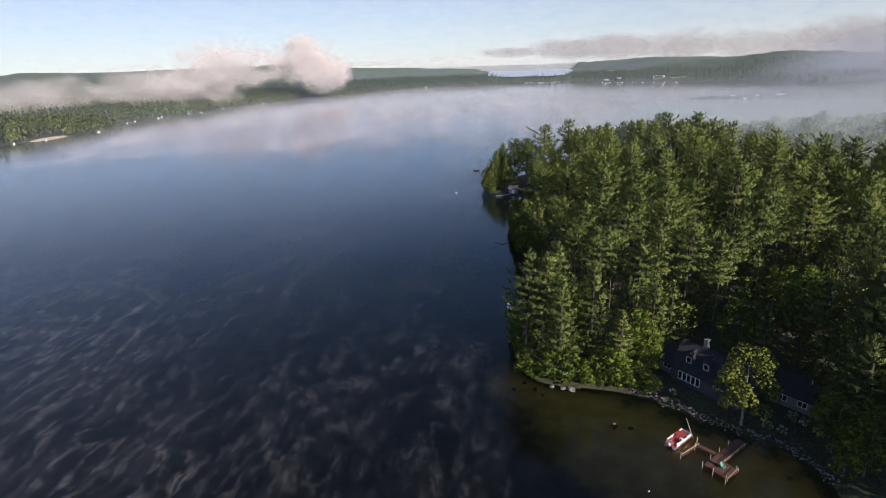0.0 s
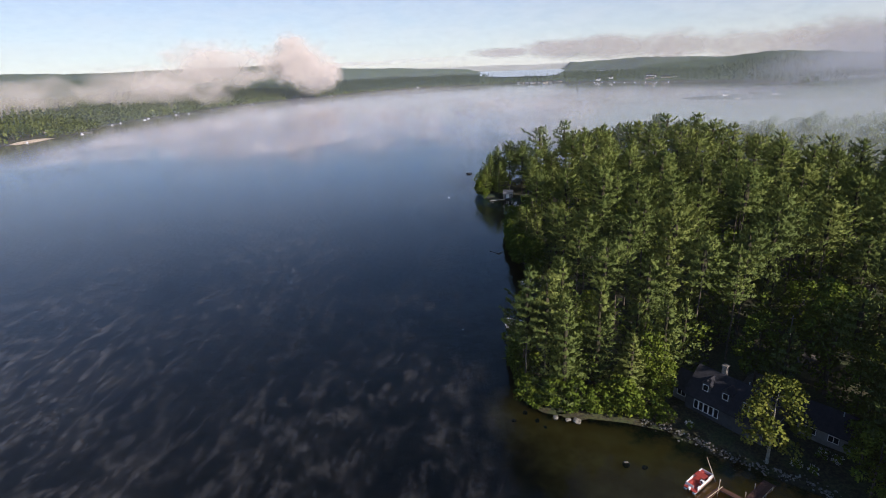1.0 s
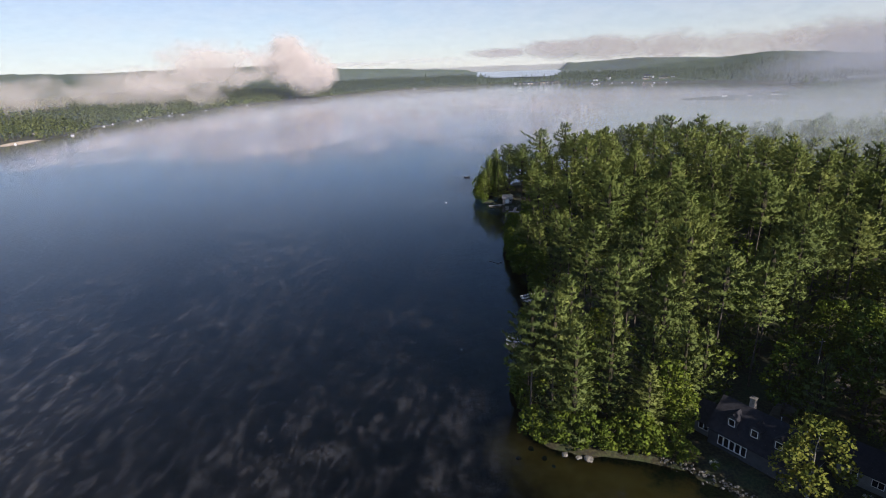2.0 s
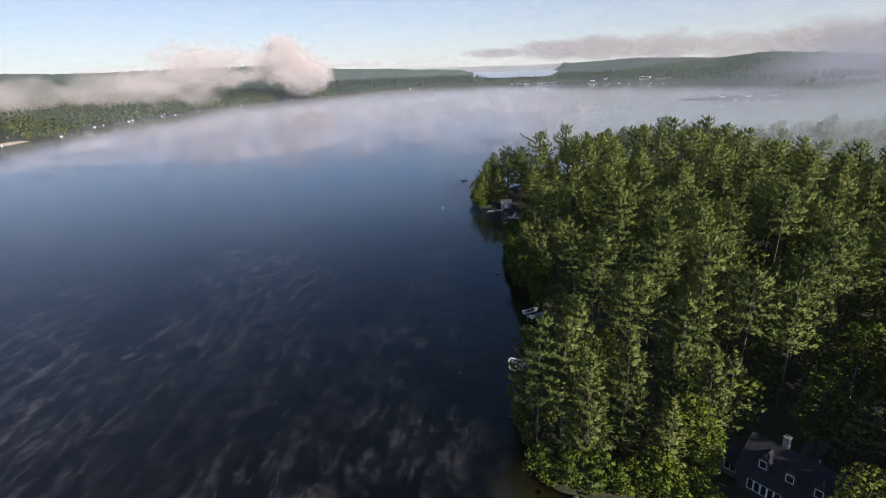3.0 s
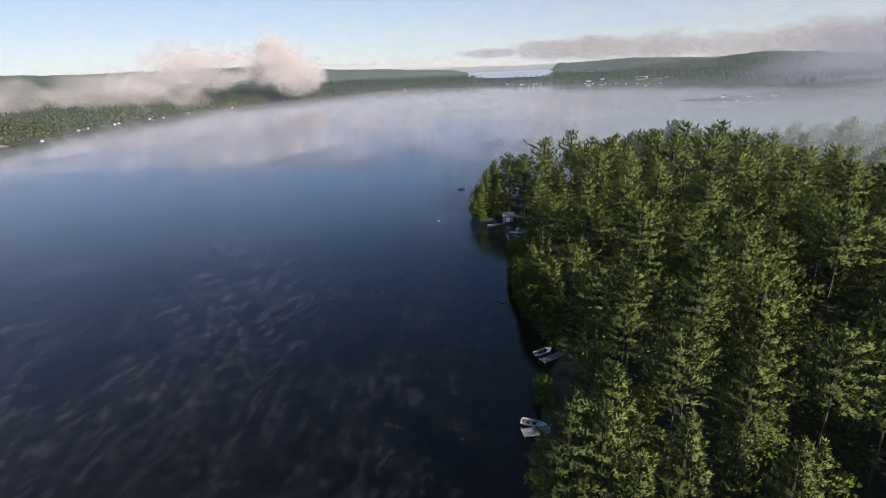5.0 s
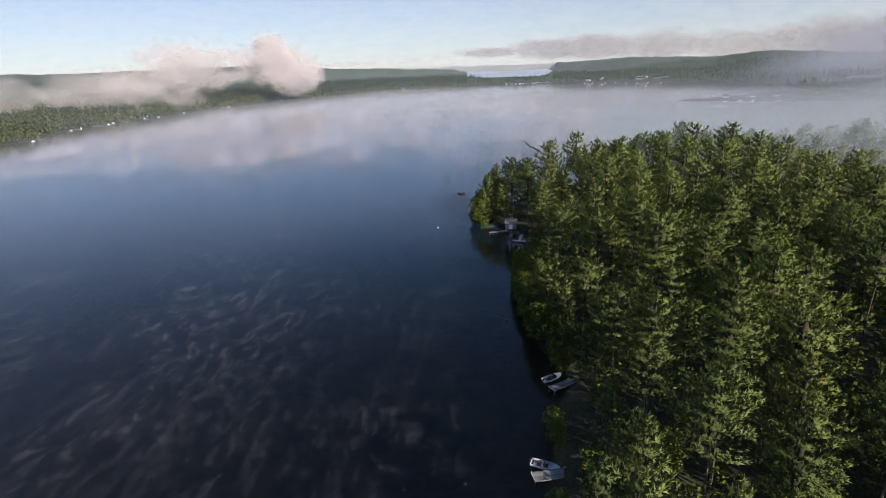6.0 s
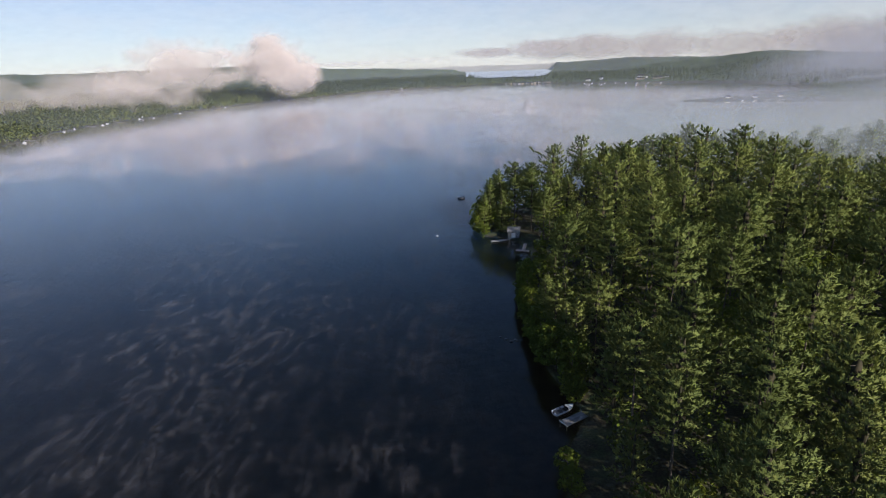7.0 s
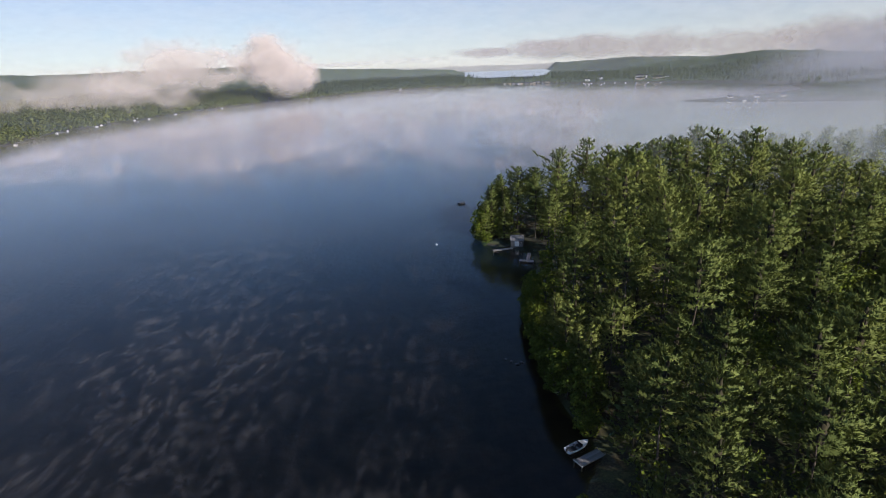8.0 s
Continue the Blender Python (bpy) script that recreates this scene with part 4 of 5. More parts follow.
wood("pine_wood", "thick stand of tall green white pines", [p for p in deep_wood if p[1] < 330], mid_pines, mid_leafy, PINE)
wood("pine_wood", "thick stand of tall green white pines fading into mist", [p for p in deep_wood if p[1] >= 330], far_pines, far_leafy, PINE)
wood("young_wood", "younger pines and leafy trees between tall trunks", deep_young, young_pines, mid_leafy, PINE)
wood("pine_wood", "tall pines added on the bank beside the bay for shade", shade_pines, mid_pines, mid_leafy, PINE)

# Lower trees that close the wood beneath the pines.
low_r = np.random.default_rng(8)
LX, LY = np.meshgrid(np.arange(16, 220, 10.5), np.arange(100, 300, 10.5))
LX, LY = LX.ravel() + low_r.uniform(-3.5, 3.5, LX.size) + 4.4, LY.ravel() + low_r.uniform(-3.5, 3.5, LX.size) + 4.4
keep = (shore_distance(LX, LY, NEAR_SHORE) > 3) & (LX < 0.84 * (LY + 14) + 6)
low = [(x, y, True, low_r.random() * 0.5, low_r.uniform(0, 6.28), low_r.uniform(0.65, 1.1)) for x, y in zip(LX[keep], LY[keep]) if not open_ground(x, y)]
low_leafy = [soup(leafy_crown(g, H, R, 0.25, 10, 260, 0.75)) for H, R in ((14, 5.2), (12, 4.8), (16, 5.4))]
wood("undergrowth", "dark leafy lower storey between the pine trunks", low, low_leafy, low_leafy, LEAF)

# Woods of the far shores.
tiny = []
for H in (20, 22, 18, 24, 21):
    U = np.linspace(0, 1, 13)
    spot = np.stack([g.normal(0, 2.6 * (1 - U)), g.normal(0, 2.6 * (1 - U)), H * (0.12 + 0.85 * U)], -1)
    tiny.append(soup(blades(g, spot, np.stack([g.normal(0, 0.6, 13), g.normal(0, 0.6, 13), np.full(13, 0.9)], -1), np.full(13, 4.2), np.full(13, 2.6), 3, 0.5, spot * np.array([0.3, 0.3, 0]) + np.array([0, 0, 0.6]), 0.12)))
tiny_leafy = [soup(leafy_crown(g, H, R, 0.1, 5, 20, 5.0)) for H, R in ((15, 5.5), (17, 6.0), (13, 5.2))]


def far_places(outline, x0, x1, y0, y1, step, deepest, seed):
    r = np.random.default_rng(seed)
    X, Y = np.meshgrid(np.arange(x0, x1, step), np.arange(y0, y1, step))
    X, Y = X.ravel() + r.uniform(-0.45, 0.45, X.size) * step, Y.ravel() + r.uniform(-0.45, 0.45, Y.size) * step
    d = shore_distance(X, Y, outline)
    bearing = np.degrees(np.arctan2(X, Y))
    keep = (d > -1.0) & (d < deepest) & (bearing > -42) & (bearing < 42) & (shore_distance(X, Y, UPPER_LAKE) < -12) & (shore_distance(X, Y, POND) < -10)
    for hx, hy, hr in CLEARINGS:
        keep &= (X - hx) ** 2 + (Y - hy) ** 2 > hr * hr
    keep &= ~((Y < 1300) & (X > 300) & (X < 700))
    keep &= (bearing < 3.0) | (bearing > 11.2) | (r.random(X.size) < 0.45)
    return [(x, y, False, r.random() * 0.999, r.uniform(0, 6.28), r.uniform(0.55, 0.95) * (0.34 if y < 1300 and x > 300 else 1.0)) for x, y in zip(X[keep], Y[keep])]


CLEARINGS = [(-505, 672, 14), (-505, 655, 12), (-505, 690, 12), (330, 2085, 55), (390, 2030, 40), (600, 1830, 26), (560, 1860, 24), (640, 1790, 34)]
left = far_places(FAR_SHORE, -1500, -330, 450, 1700, 9, 420, 1)
back = far_places(FAR_SHORE, -900, 360, 1500, 2700, 16, 500, 2)
right = far_places(FAR_SHORE, 330, 1900, 850, 2700, 18, 500, 3)
# leafy fringe that hangs over the water along the far shore
fringe_rng = np.random.default_rng(12)
fringe = []
for (ax, ay), (bx, by) in zip(FAR_SHORE[4:22], FAR_SHORE[5:23]):
    steps = int(math.hypot(bx - ax, by - ay) / 5)
    for k in range(steps):
        x, y = ax + (bx - ax) * (k + fringe_rng.random()) / steps - fringe_rng.uniform(-1, 5), ay + (by - ay) * (k + fringe_rng.random()) / steps + fringe_rng.uniform(-1, 3)
        if all((x - hx) ** 2 + (y - hy) ** 2 > hr * hr for hx, hy, hr in CLEARINGS):
            fringe.append((x, y, False, 0.95 + 0.04 * fringe_rng.random(), fringe_rng.uniform(0, 6.28), fringe_rng.uniform(0.35, 0.7)))
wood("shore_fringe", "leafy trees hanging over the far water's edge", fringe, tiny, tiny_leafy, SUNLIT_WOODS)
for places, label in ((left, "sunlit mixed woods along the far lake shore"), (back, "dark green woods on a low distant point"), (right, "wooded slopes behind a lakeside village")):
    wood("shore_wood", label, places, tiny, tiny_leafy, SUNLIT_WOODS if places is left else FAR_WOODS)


# low shrubs that hang over the water's edge of the point
shrub_rng = random.Random(9)
line = [(a, b) for a, b in zip(NEAR_SHORE[12:38], NEAR_SHORE[13:39])]
for (ax, ay), (bx, by) in line:
    length = math.hypot(bx - ax, by - ay)
    for k in range(max(1, int(length / 5.5))):
        s = (k + shrub_rng.random()) / max(1, int(length / 5.5))
        x, y = ax + (bx - ax) * s + shrub_rng.uniform(-0.2, 0.9), ay + (by - ay) * s
        if over_the_boats(x, y, 6, 2.6):
            continue
        plant(broad[3], x, y, shrub_rng.uniform(0.55, 0.95), shrub_rng.uniform(0, 360))


# ---- the near shore: house, garage, dock, boats ----
def window(parent, x, y, z, w, h, rot, panes=1, name="window"):
    """A white framed window with dark panes, set on a wall whose outward way is -y turned by rot."""
    frame_ob = part(name, frame_mesh(w, h, panes), WHITE, parent, "white painted window frame")
    frame_ob.matrix_local = pose(x, y, z, 0, 0, rot)
    for k in range(panes):
        pw = (w - 0.10 * (panes + 1)) / panes
        cx = -w / 2 + 0.10 + pw / 2 + k * (pw + 0.10)
        part("pane", boxed(cx, 0.03, 0, pw, 0.03, h - 0.2), GLASS, frame_ob)
    return frame_ob


def frame_mesh(w, h, panes):
    bm = bmesh.new()
    for s in (-1, 1):
        box(bm, 0, 0, s * (h / 2 - 0.05), w, 0.10, 0.10)
    for k in range(panes + 1):
        box(bm, -w / 2 + 0.05 + k * (w - 0.10) / panes, 0, 0, 0.10, 0.09, h - 0.2)
    return bm


def gable_roof(length, depth, eave, ridge, over=0.45, thick=0.22):
    """Two slabs that meet at the ridge, along x, the middle at y = 0."""
    half = depth / 2 + over
    drop = (ridge - eave) / (depth / 2) * over
    return prism(bmesh.new(), [(-half, eave - drop), (0, ridge), (half, eave - drop), (half, eave - drop + thick), (0, ridge + thick), (-half, eave - drop + thick)], -length / 2 - over, length / 2 + over)


def gable_body(length, depth, eave, ridge, foot=-1.0):
    return prism(bmesh.new(), [(-depth / 2, foot), (depth / 2, foot), (depth / 2, eave), (0, ridge), (-depth / 2, eave)], -length / 2, length / 2)


def lake_house():
    L, D, eave, ridge = 15.0, 9.0, 3.2, 7.4
    root = empty("house", pose(54.0, 101.2, 1.5, 0, 0, -55))
    part("wall", gable_body(L, D, eave, ridge - 0.05), GREY_SIDING, root)
    roof = part("roof", gable_roof(L, D, eave, ridge), SHINGLE, root, "dark shingle roof")
    chimney = part("chimney", boxed(-3.0, 0.4, 7.9, 0.9, 0.9, 2.6, bevel=0.04), BRICK, root, "pale brick chimney")
    part("chimney_cap", boxed(-3.0, 0.4, 9.25, 1.1, 1.1, 0.14, bevel=0.03), STONE, chimney)
    # three dormers on the lake side, each with a white window
    for x in (-4.3, -0.4, 3.5):
        dormer = part("dormer", prism(bmesh.new(), [(-0.85, 4.1), (0.85, 4.1), (0.85, 5.9), (0, 6.7), (-0.85, 5.9)], -3.4, -0.9, 1), GREY_SIDING, root, "small gabled dormer")
        dormer.location.x = x
        cap = prism(bmesh.new(), [(-1.05, 5.72), (0, 6.72), (1.05, 5.72), (1.05, 5.86), (0, 6.88), (-1.05, 5.86)], -3.6, -0.7, 1)
        part("dormer_roof", cap, SHINGLE, dormer)
        window(dormer, 0, -3.44, 5.15, 1.15, 1.35, 0)
    for k in range(5):
        window(root, -5.2 + 1.0 * k, -D / 2 - 0.05, 1.55, 0.95, 1.9, 0)
        # a lower wing at the far gable, with a paired window
    wing = part("wing", gable_body(3.6, 5.5, 2.8, 5.2), PALE_SIDING, root, "pale sided wing")
    wing.location = (-L / 2 - 1.6, -0.6, 0)
    wing_roof = part("wing_roof", gable_roof(3.6, 5.5, 2.8, 5.2), SHINGLE, wing)
    window(root, -L / 2 - 1.6, -3.4, 1.7, 1.9, 1.4, 0, 2)
    for x in (1.5, 5.5):
        part("vent_pipe", rod(bmesh.new(), (x, 1.0, 6.4), (x, 1.0, 7.6), 0.09), WHITE, roof)
    return tagged(root, "grey lake house with dark shingle roof and three dormers", "house")


def garage():
    L, D, eave, ridge = 8.5, 6.5, 2.7, 5.2
    root = empty("garage", pose(67.5, 94.2, 1.9, 0, 0, -50))
    part("wall", gable_body(L, D, eave, ridge - 0.05), PALE_SIDING, root)
    roof = part("roof", gable_roof(L, D, eave, ridge), SHINGLE, root, "dark shingle roof")
    part("vent_pipe", rod(bmesh.new(), (1.6, -0.6, 4.2), (1.6, -0.6, 5.7), 0.08), WHITE, roof)
    for x in (-2.1, 1.4):
        window(root, x, -D / 2 - 0.05, 1.35, 1.7, 1.3, 0, 2)
    return tagged(root, "small pale sided garage with dark roof and white windows", "garage")


lake_house()
garage()

# gravel drive behind the house
drive = [(60, 108), (64, 112.5), (71, 116), (80, 120), (92, 127), (104, 134)]
vs, fs = [], []
for k, (x, y) in enumerate(drive):
    a, b = drive[max(0, k - 1)], drive[min(len(drive) - 1, k + 1)]
    w = Vector((b[0] - a[0], b[1] - a[1])).normalized() * 1.7
    for sx, sy in ((x - w.y, y + w.x), (x, y), (x + w.y, y - w.x)):
        vs.append((sx, sy, ground_z(sx, sy) + 0.10))
for k in range(len(drive) - 1):
    for j in range(2):
        fs.append((3 * k + j, 3 * k + j + 1, 3 * k + j + 4, 3 * k + j + 3))
tagged(mesh_object("driveway", vs, fs, [GRAVEL]), "narrow dirt drive curving behind the house", "road", kind="structure")


def utility_pole(x, y):
    root = empty("utility_pole", pose(x, y, ground_z(x, y)))
    pole = part("pole", rod(bmesh.new(), (0, 0, -0.5), (0, 0, 9.0), 0.16, 0.11, 8), GREY_WOOD, root)
    part("insulator", rod(bmesh.new(), (0, 0, 9.0), (0, 0, 9.25), 0.06), WHITE, pole)
    part("crossarm", boxed(0, 0, 8.6, 1.2, 0.1, 0.12), GREY_WOOD, root)
    return tagged(root, "weathered wooden utility pole beside the drive", "utility pole")


utility_pole(75.5, 121.5)


def dock_deck(root, name, a, b, width, z, board=0.16, material=DECK):
    """A run of deck boards laid across the line from a to b, on two bearers."""
    a, b = Vector((*a, 0)), Vector((*b, 0))
    way = (b - a).normalized()
    rot, length = math.degrees(math.atan2(way.y, way.x)), (b - a).length
    bearers = bmesh.new()
    for s in (-1, 1):
        m = (a + b) / 2 + Vector((-way.y, way.x, 0)) * s * (width / 2 - 0.12)
        box(bearers, m.x, m.y, z - 0.14, length - 0.05, 0.09, 0.2, rot)
    frame_ob = part(name, bearers, GREY_WOOD if material is GREY_WOOD else material, root)
    number = int(length / board)
    me = boxed(0, 0, 0, board - 0.018, width, 0.045, bevel=0.006)
    shared = None
    for k in range(number):
        at = a + way * (k + 0.5) * length / number
        if shared is None:
            ob = part("plank", me, material, frame_ob)
            shared = ob.data
        else:
            ob = new("plank", shared)
            ob.parent = frame_ob
        ob.matrix_local = pose(at.x, at.y, z + 0.002 * (k % 3), 0, 0, rot)
    return frame_ob


def dock_posts(root, places, low=-1.6, high=1.35, material=POST_WOOD):
    for x, y, top in places:
        part("post", rod(bmesh.new(), (x, y, low), (x, y, top), 0.075, 0.07, 8), material, root)


red_dock = empty("dock", pose(0, 0, 0))
dock_deck(red_dock, "walkway", (51.6, 84.1), (42.7, 77.2), 1.9, 0.62, 0.2)
dock_deck(red_dock, "platform", (44.4, 77.5), (45.9, 75.3), 3.5, 0.63, 0.2)
dock_deck(red_dock, "link", (45.3, 80.7), (43.1, 83.1), 0.9, 0.60, 0.2)
dock_deck(red_dock, "finger", (43.3, 83.4), (39.2, 80.5), 0.6, 0.60, 0.2)
dock_posts(red_dock, [(41.8, 77.8, 1.4), (42.9, 76.2, 1.4), (44.1, 74.2, 1.5), (46.9, 76.5, 1.5), (43.9, 79.5, 1.4), (46.2, 81.3, 1.4), (48.7, 83.2, 1.4), (43.4, 84.0, 1.6), (42.5, 82.6, 1.4), (39.1, 80.3, 1.4)])
rail = bmesh.new()
rod(rail, (45.6, 78.2, 1.12), (51.2, 82.6, 1.12), 0.05)
for k in range(4):
    rod(rail, (45.6 + 1.86 * k, 78.2 + 1.46 * k, 0.5), (45.6 + 1.86 * k, 78.2 + 1.46 * k, 1.2), 0.055)
part("handrail", rail, POST_WOOD, red_dock, "pale wooden handrail")
part("end_rail", rod(rod(rod(bmesh.new(), (44.3, 74.0, 1.2), (47.1, 76.3, 1.2), 0.05), (44.3, 74.0, 0.5), (44.3, 74.0, 1.25), 0.055), (47.1, 76.3, 0.5), (47.1, 76.3, 1.25), 0.055), POST_WOOD, red_dock, "pale wooden rail")
part("finger_rail", rod(bmesh.new(), (39.2, 80.2, 0.98), (43.4, 83.1, 0.98), 0.07), POST_WOOD, red_dock, "pale wooden edge rail")
tagged(red_dock, "red-brown wooden dock with posts reaching into the shallows", "dock")
mooring = empty("mooring_pole", pose(42.9, 86.6, 0))
part("pole", rod(bmesh.new(), (0.9, -1.2, -1.0), (-0.3, 0.9, 3.2), 0.07, 0.05, 8), POST_WOOD, mooring)
tagged(mooring, "leaning pale wooden mooring pole beside the boat", "pole")


def deck_chair(x, y, z, turn):
    root = empty("deck_chair", pose(x, y, z, 0, 0, turn))
    part("seat", boxed(0, 0, 0.38, 0.55, 0.55, 0.06, bevel=0.02, tilt=-8), TEAL, root)
    part("backrest", boxed(0, 0.36, 0.72, 0.55, 0.06, 0.75, bevel=0.02, tilt=-22), TEAL, root)
    for sx in (-1, 1):
        part("armrest", boxed(sx * 0.32, 0.02, 0.56, 0.12, 0.65, 0.04, bevel=0.01), TEAL, root)
        for sy in (-0.24, 0.24):
            part("leg", boxed(sx * 0.29, sy, 0.28, 0.06, 0.08, 0.56), TEAL, root)
    return tagged(root, "teal plastic deck chair standing on the dock", "chair")


deck_chair(44.9, 76.9, 0.66, 35)


def pontoon_boat(x, y, turn):
    root = empty("pontoon_boat", pose(x, y, 0, 0, 0, turn))
    for s in (-1, 1):
        bm = bmesh.new()
        rod(bm, (-3.3, s * 0.85, 0.18), (2.8, s * 0.85, 0.18), 0.32, sides=12)
        rod(bm, (2.8, s * 0.85, 0.18), (3.5, s * 0.85, 0.34), 0.32, 0.08, sides=12)
        part("pontoon", bm, ALUMINIUM, root, "silver aluminium pontoon", True)
    part("deck", boxed(0, 0, 0.58, 6.6, 2.5, 0.12, bevel=0.03), RED, root, "dull red deck floor")
    for s in (-1, 1):
        part("side_fence", boxed(0.25, s * 1.2, 0.98, 5.7, 0.06, 0.66, bevel=0.02), HULL, root, "white fence panel")
    part("bow_fence", boxed(3.08, 0, 0.98, 0.06, 2.4, 0.66, bevel=0.02), HULL, root)
    part("stern_fence", boxed(-2.6, 0.4, 0.98, 0.06, 1.6, 0.66, bevel=0.02), HULL, root)
    for cx, cy, sx, sy in ((2.2, 0.85, 1.6, 0.6), (2.2, -0.85, 1.6, 0.6), (-1.8, 0.82, 1.4, 0.65), (-2.2, -0.7, 0.7, 0.9)):
        bench = part("bench", boxed(cx, cy, 0.86, sx, sy, 0.44, bevel=0.05), RED, root, "red vinyl bench")
        part("bench_back", boxed(cx, cy + math.copysign(sy / 2 - 0.06, cy), 1.2, sx, 0.12, 0.36, bevel=0.04), HULL, bench)
    console = part("console", boxed(-0.2, -0.75, 1.0, 0.6, 0.7, 0.8, bevel=0.06), HULL, root)
    wheel = bmesh.new()
    bmesh.ops.create_cone(wheel, cap_ends=True, segments=14, radius1=0.2, radius2=0.2, depth=0.05, matrix=pose(-0.52, -0.75, 1.25, 0, -70, 0))
    part("steering_wheel", wheel, DARK, console)
    seat = part("captain_seat", boxed(-0.95, -0.7, 1.0, 0.55, 0.55, 0.3, bevel=0.07), RED, root)
    part("seat_back", boxed(-1.2, -0.7, 1.3, 0.14, 0.55, 0.5, bevel=0.05), RED, seat)
    cover = part("folded_canopy", boxed(0.7, 0, 1.72, 1.5, 2.0, 0.10, bevel=0.04), RED, root, "red fabric sun canopy")
    for sx in (0.1, 1.3):
        for s in (-1, 1):
            part("canopy_pole", rod(bmesh.new(), (sx, s * 1.15, 0.7), (sx, s * 1.1, 1.7), 0.025), ALUMINIUM, cover)
    motor = part("outboard_motor", boxed(-3.45, 0, 0.98, 0.5, 0.42, 0.62, bevel=0.1), HULL, root, "white outboard motor")
    part("motor_leg", boxed(-3.45, 0, 0.35, 0.16, 0.14, 0.9), DARK, motor)
    root.scale = (0.86, 0.86, 0.86)
    return tagged(root, "white pontoon boat with red seats moored at the dock", "boat")


pontoon_boat(40.4, 84.9, 38)


def runabout(x, y, turn):
    """An open motor boat: a shaped hull with a hollow cockpit, screen, seats and motor."""
    root = empty("motor_boat", pose(x, y, 0, 0, 0, turn))
    stations = [(-2.9, 0.98), (-1.5, 1.08), (0.0, 1.08), (1.2, 0.95), (2.1, 0.62), (2.75, 0.22), (3.0, 0.02)]
    bm = bmesh.new()
    rings = []
    for sx, w in stations:
        sheer, keel = 0.62 + 0.05 * max(0, sx), -0.22 + 0.10 * max(0, sx - 1)
        ring = [(w, sheer), (w * 0.92, 0.15), (0.0, keel), (-w * 0.92, 0.15), (-w, sheer)]
        rings.append([bm.verts.new((sx, p, q)) for p, q in ring])
    for a, b in zip(rings, rings[1:]):
        for k in range(4):
            bm.faces.new((a[k], a[k + 1], b[k + 1], b[k]))
    bm.faces.new(rings[0])
    part("hull", bm, HULL, root, "white hull")
    rim = bmesh.new()
    for s in (-1, 1):
        for (xa, wa), (xb, wb) in zip(stations, stations[1:]):
            rod(rim, (xa, s * wa, 0.63 + 0.05 * max(0, xa)), (xb, s * wb, 0.63 + 0.05 * max(0, xb)), 0.09)
    rod(rim, (-2.9, -0.98, 0.63), (-2.9, 0.98, 0.63), 0.10)
    part("gunwale", rim, HULL, root, "white gunwale")
    part("cockpit_floor", boxed(-0.6, 0, 0.18, 4.4, 1.7, 0.06), DARK, root, "dark cockpit floor")
    fore = bmesh.new()
    fore.faces.new([fore.verts.new(p) for p in ((0.7, 1.0, 0.72), (2.0, 0.66, 0.78), (2.8, 0.2, 0.8), (3.0, 0, 0.82), (2.8, -0.2, 0.8), (2.0, -0.66, 0.78), (0.7, -1.0, 0.72))])
    bmesh.ops.solidify(fore, geom=fore.faces[:], thickness=0.05)
    part("foredeck", fore, HULL, root)
    part("windscreen", boxed(0.6, 0, 0.95, 0.05, 1.8, 0.42, tilt=0), GLASS, root, "dark tinted windscreen")
    for sx, sy in ((-0.4, 0.5), (-0.4, -0.5)):
        seat = part("seat", boxed(sx, sy, 0.46, 0.55, 0.5, 0.3, bevel=0.05), PALE_SIDING, root)
        part("seat_back", boxed(sx - 0.28, sy, 0.75, 0.1, 0.5, 0.42, bevel=0.04), PALE_SIDING, seat)
    part("stern_bench", boxed(-2.1, 0, 0.42, 0.7, 1.7, 0.32, bevel=0.05), PALE_SIDING, root)
    part("outboard_motor", boxed(-3.15, 0, 0.75, 0.42, 0.36, 0.6, bevel=0.09), DARK, root, "black outboard motor")
    root.scale = (0.86, 0.86, 0.86)
    return tagged(root, "white open motor boat with dark cockpit beside a dock", "boat")


runabout(24.0, 175.1, 30)
runabout(17.0, 146.9, -24)
for (ax, ay), (bx, by), width in (((27.8, 173.2), (22.9, 170.4), 2.1), ((20.3, 144.8), (14.4, 144.0), 2.3)):
    pier = empty("dock")
    dock_deck(pier, "platform", (ax, ay), (bx, by), width, 0.5, 0.25, GREY_WOOD)
    w = Vector((bx - ax, by - ay, 0)).normalized()
    for s in (-1, 1):
        for at in ((ax, ay), (bx, by)):
            x, y = at[0] - w.y * s * (width / 2 - 0.1), at[1] + w.x * s * (width / 2 - 0.1)
            part("post", rod(bmesh.new(), (x, y, -2.0), (x, y, 0.85), 0.08, sides=8), GREY_WOOD, pier)
    part("fender_rail", boxed(bx + w.x * 0.05, by + w.y * 0.05, 0.52, 0.10, width + 0.2, 0.16, math.degrees(math.atan2(w.y, w.x))), WHITE, pier, "pale edge board")
    tagged(pier, "weathered grey wooden dock beside a motor boat", "dock")


def boathouse():
    root = empty("boathouse", pose(30.2, 293.5, 0.9, 0, 0, -12))
    part("wall", gable_body(4.6, 4.2, 2.3, 3.8, -1.6), PALE_SIDING, root)
    part("roof", gable_roof(4.6, 4.2, 2.3, 3.8, 0.3, 0.15), GREY_WOOD, root, "pale grey roof")
    part("door", boxed(0, -2.13, 0.9, 1.6, 0.06, 1.9), WHITE, root, "white boathouse door")
    window(root, 1.6, -2.13, 1.2, 0.7, 0.7, 0)
    return tagged(root, "small pale boathouse at the foot of shore pines", "boathouse")


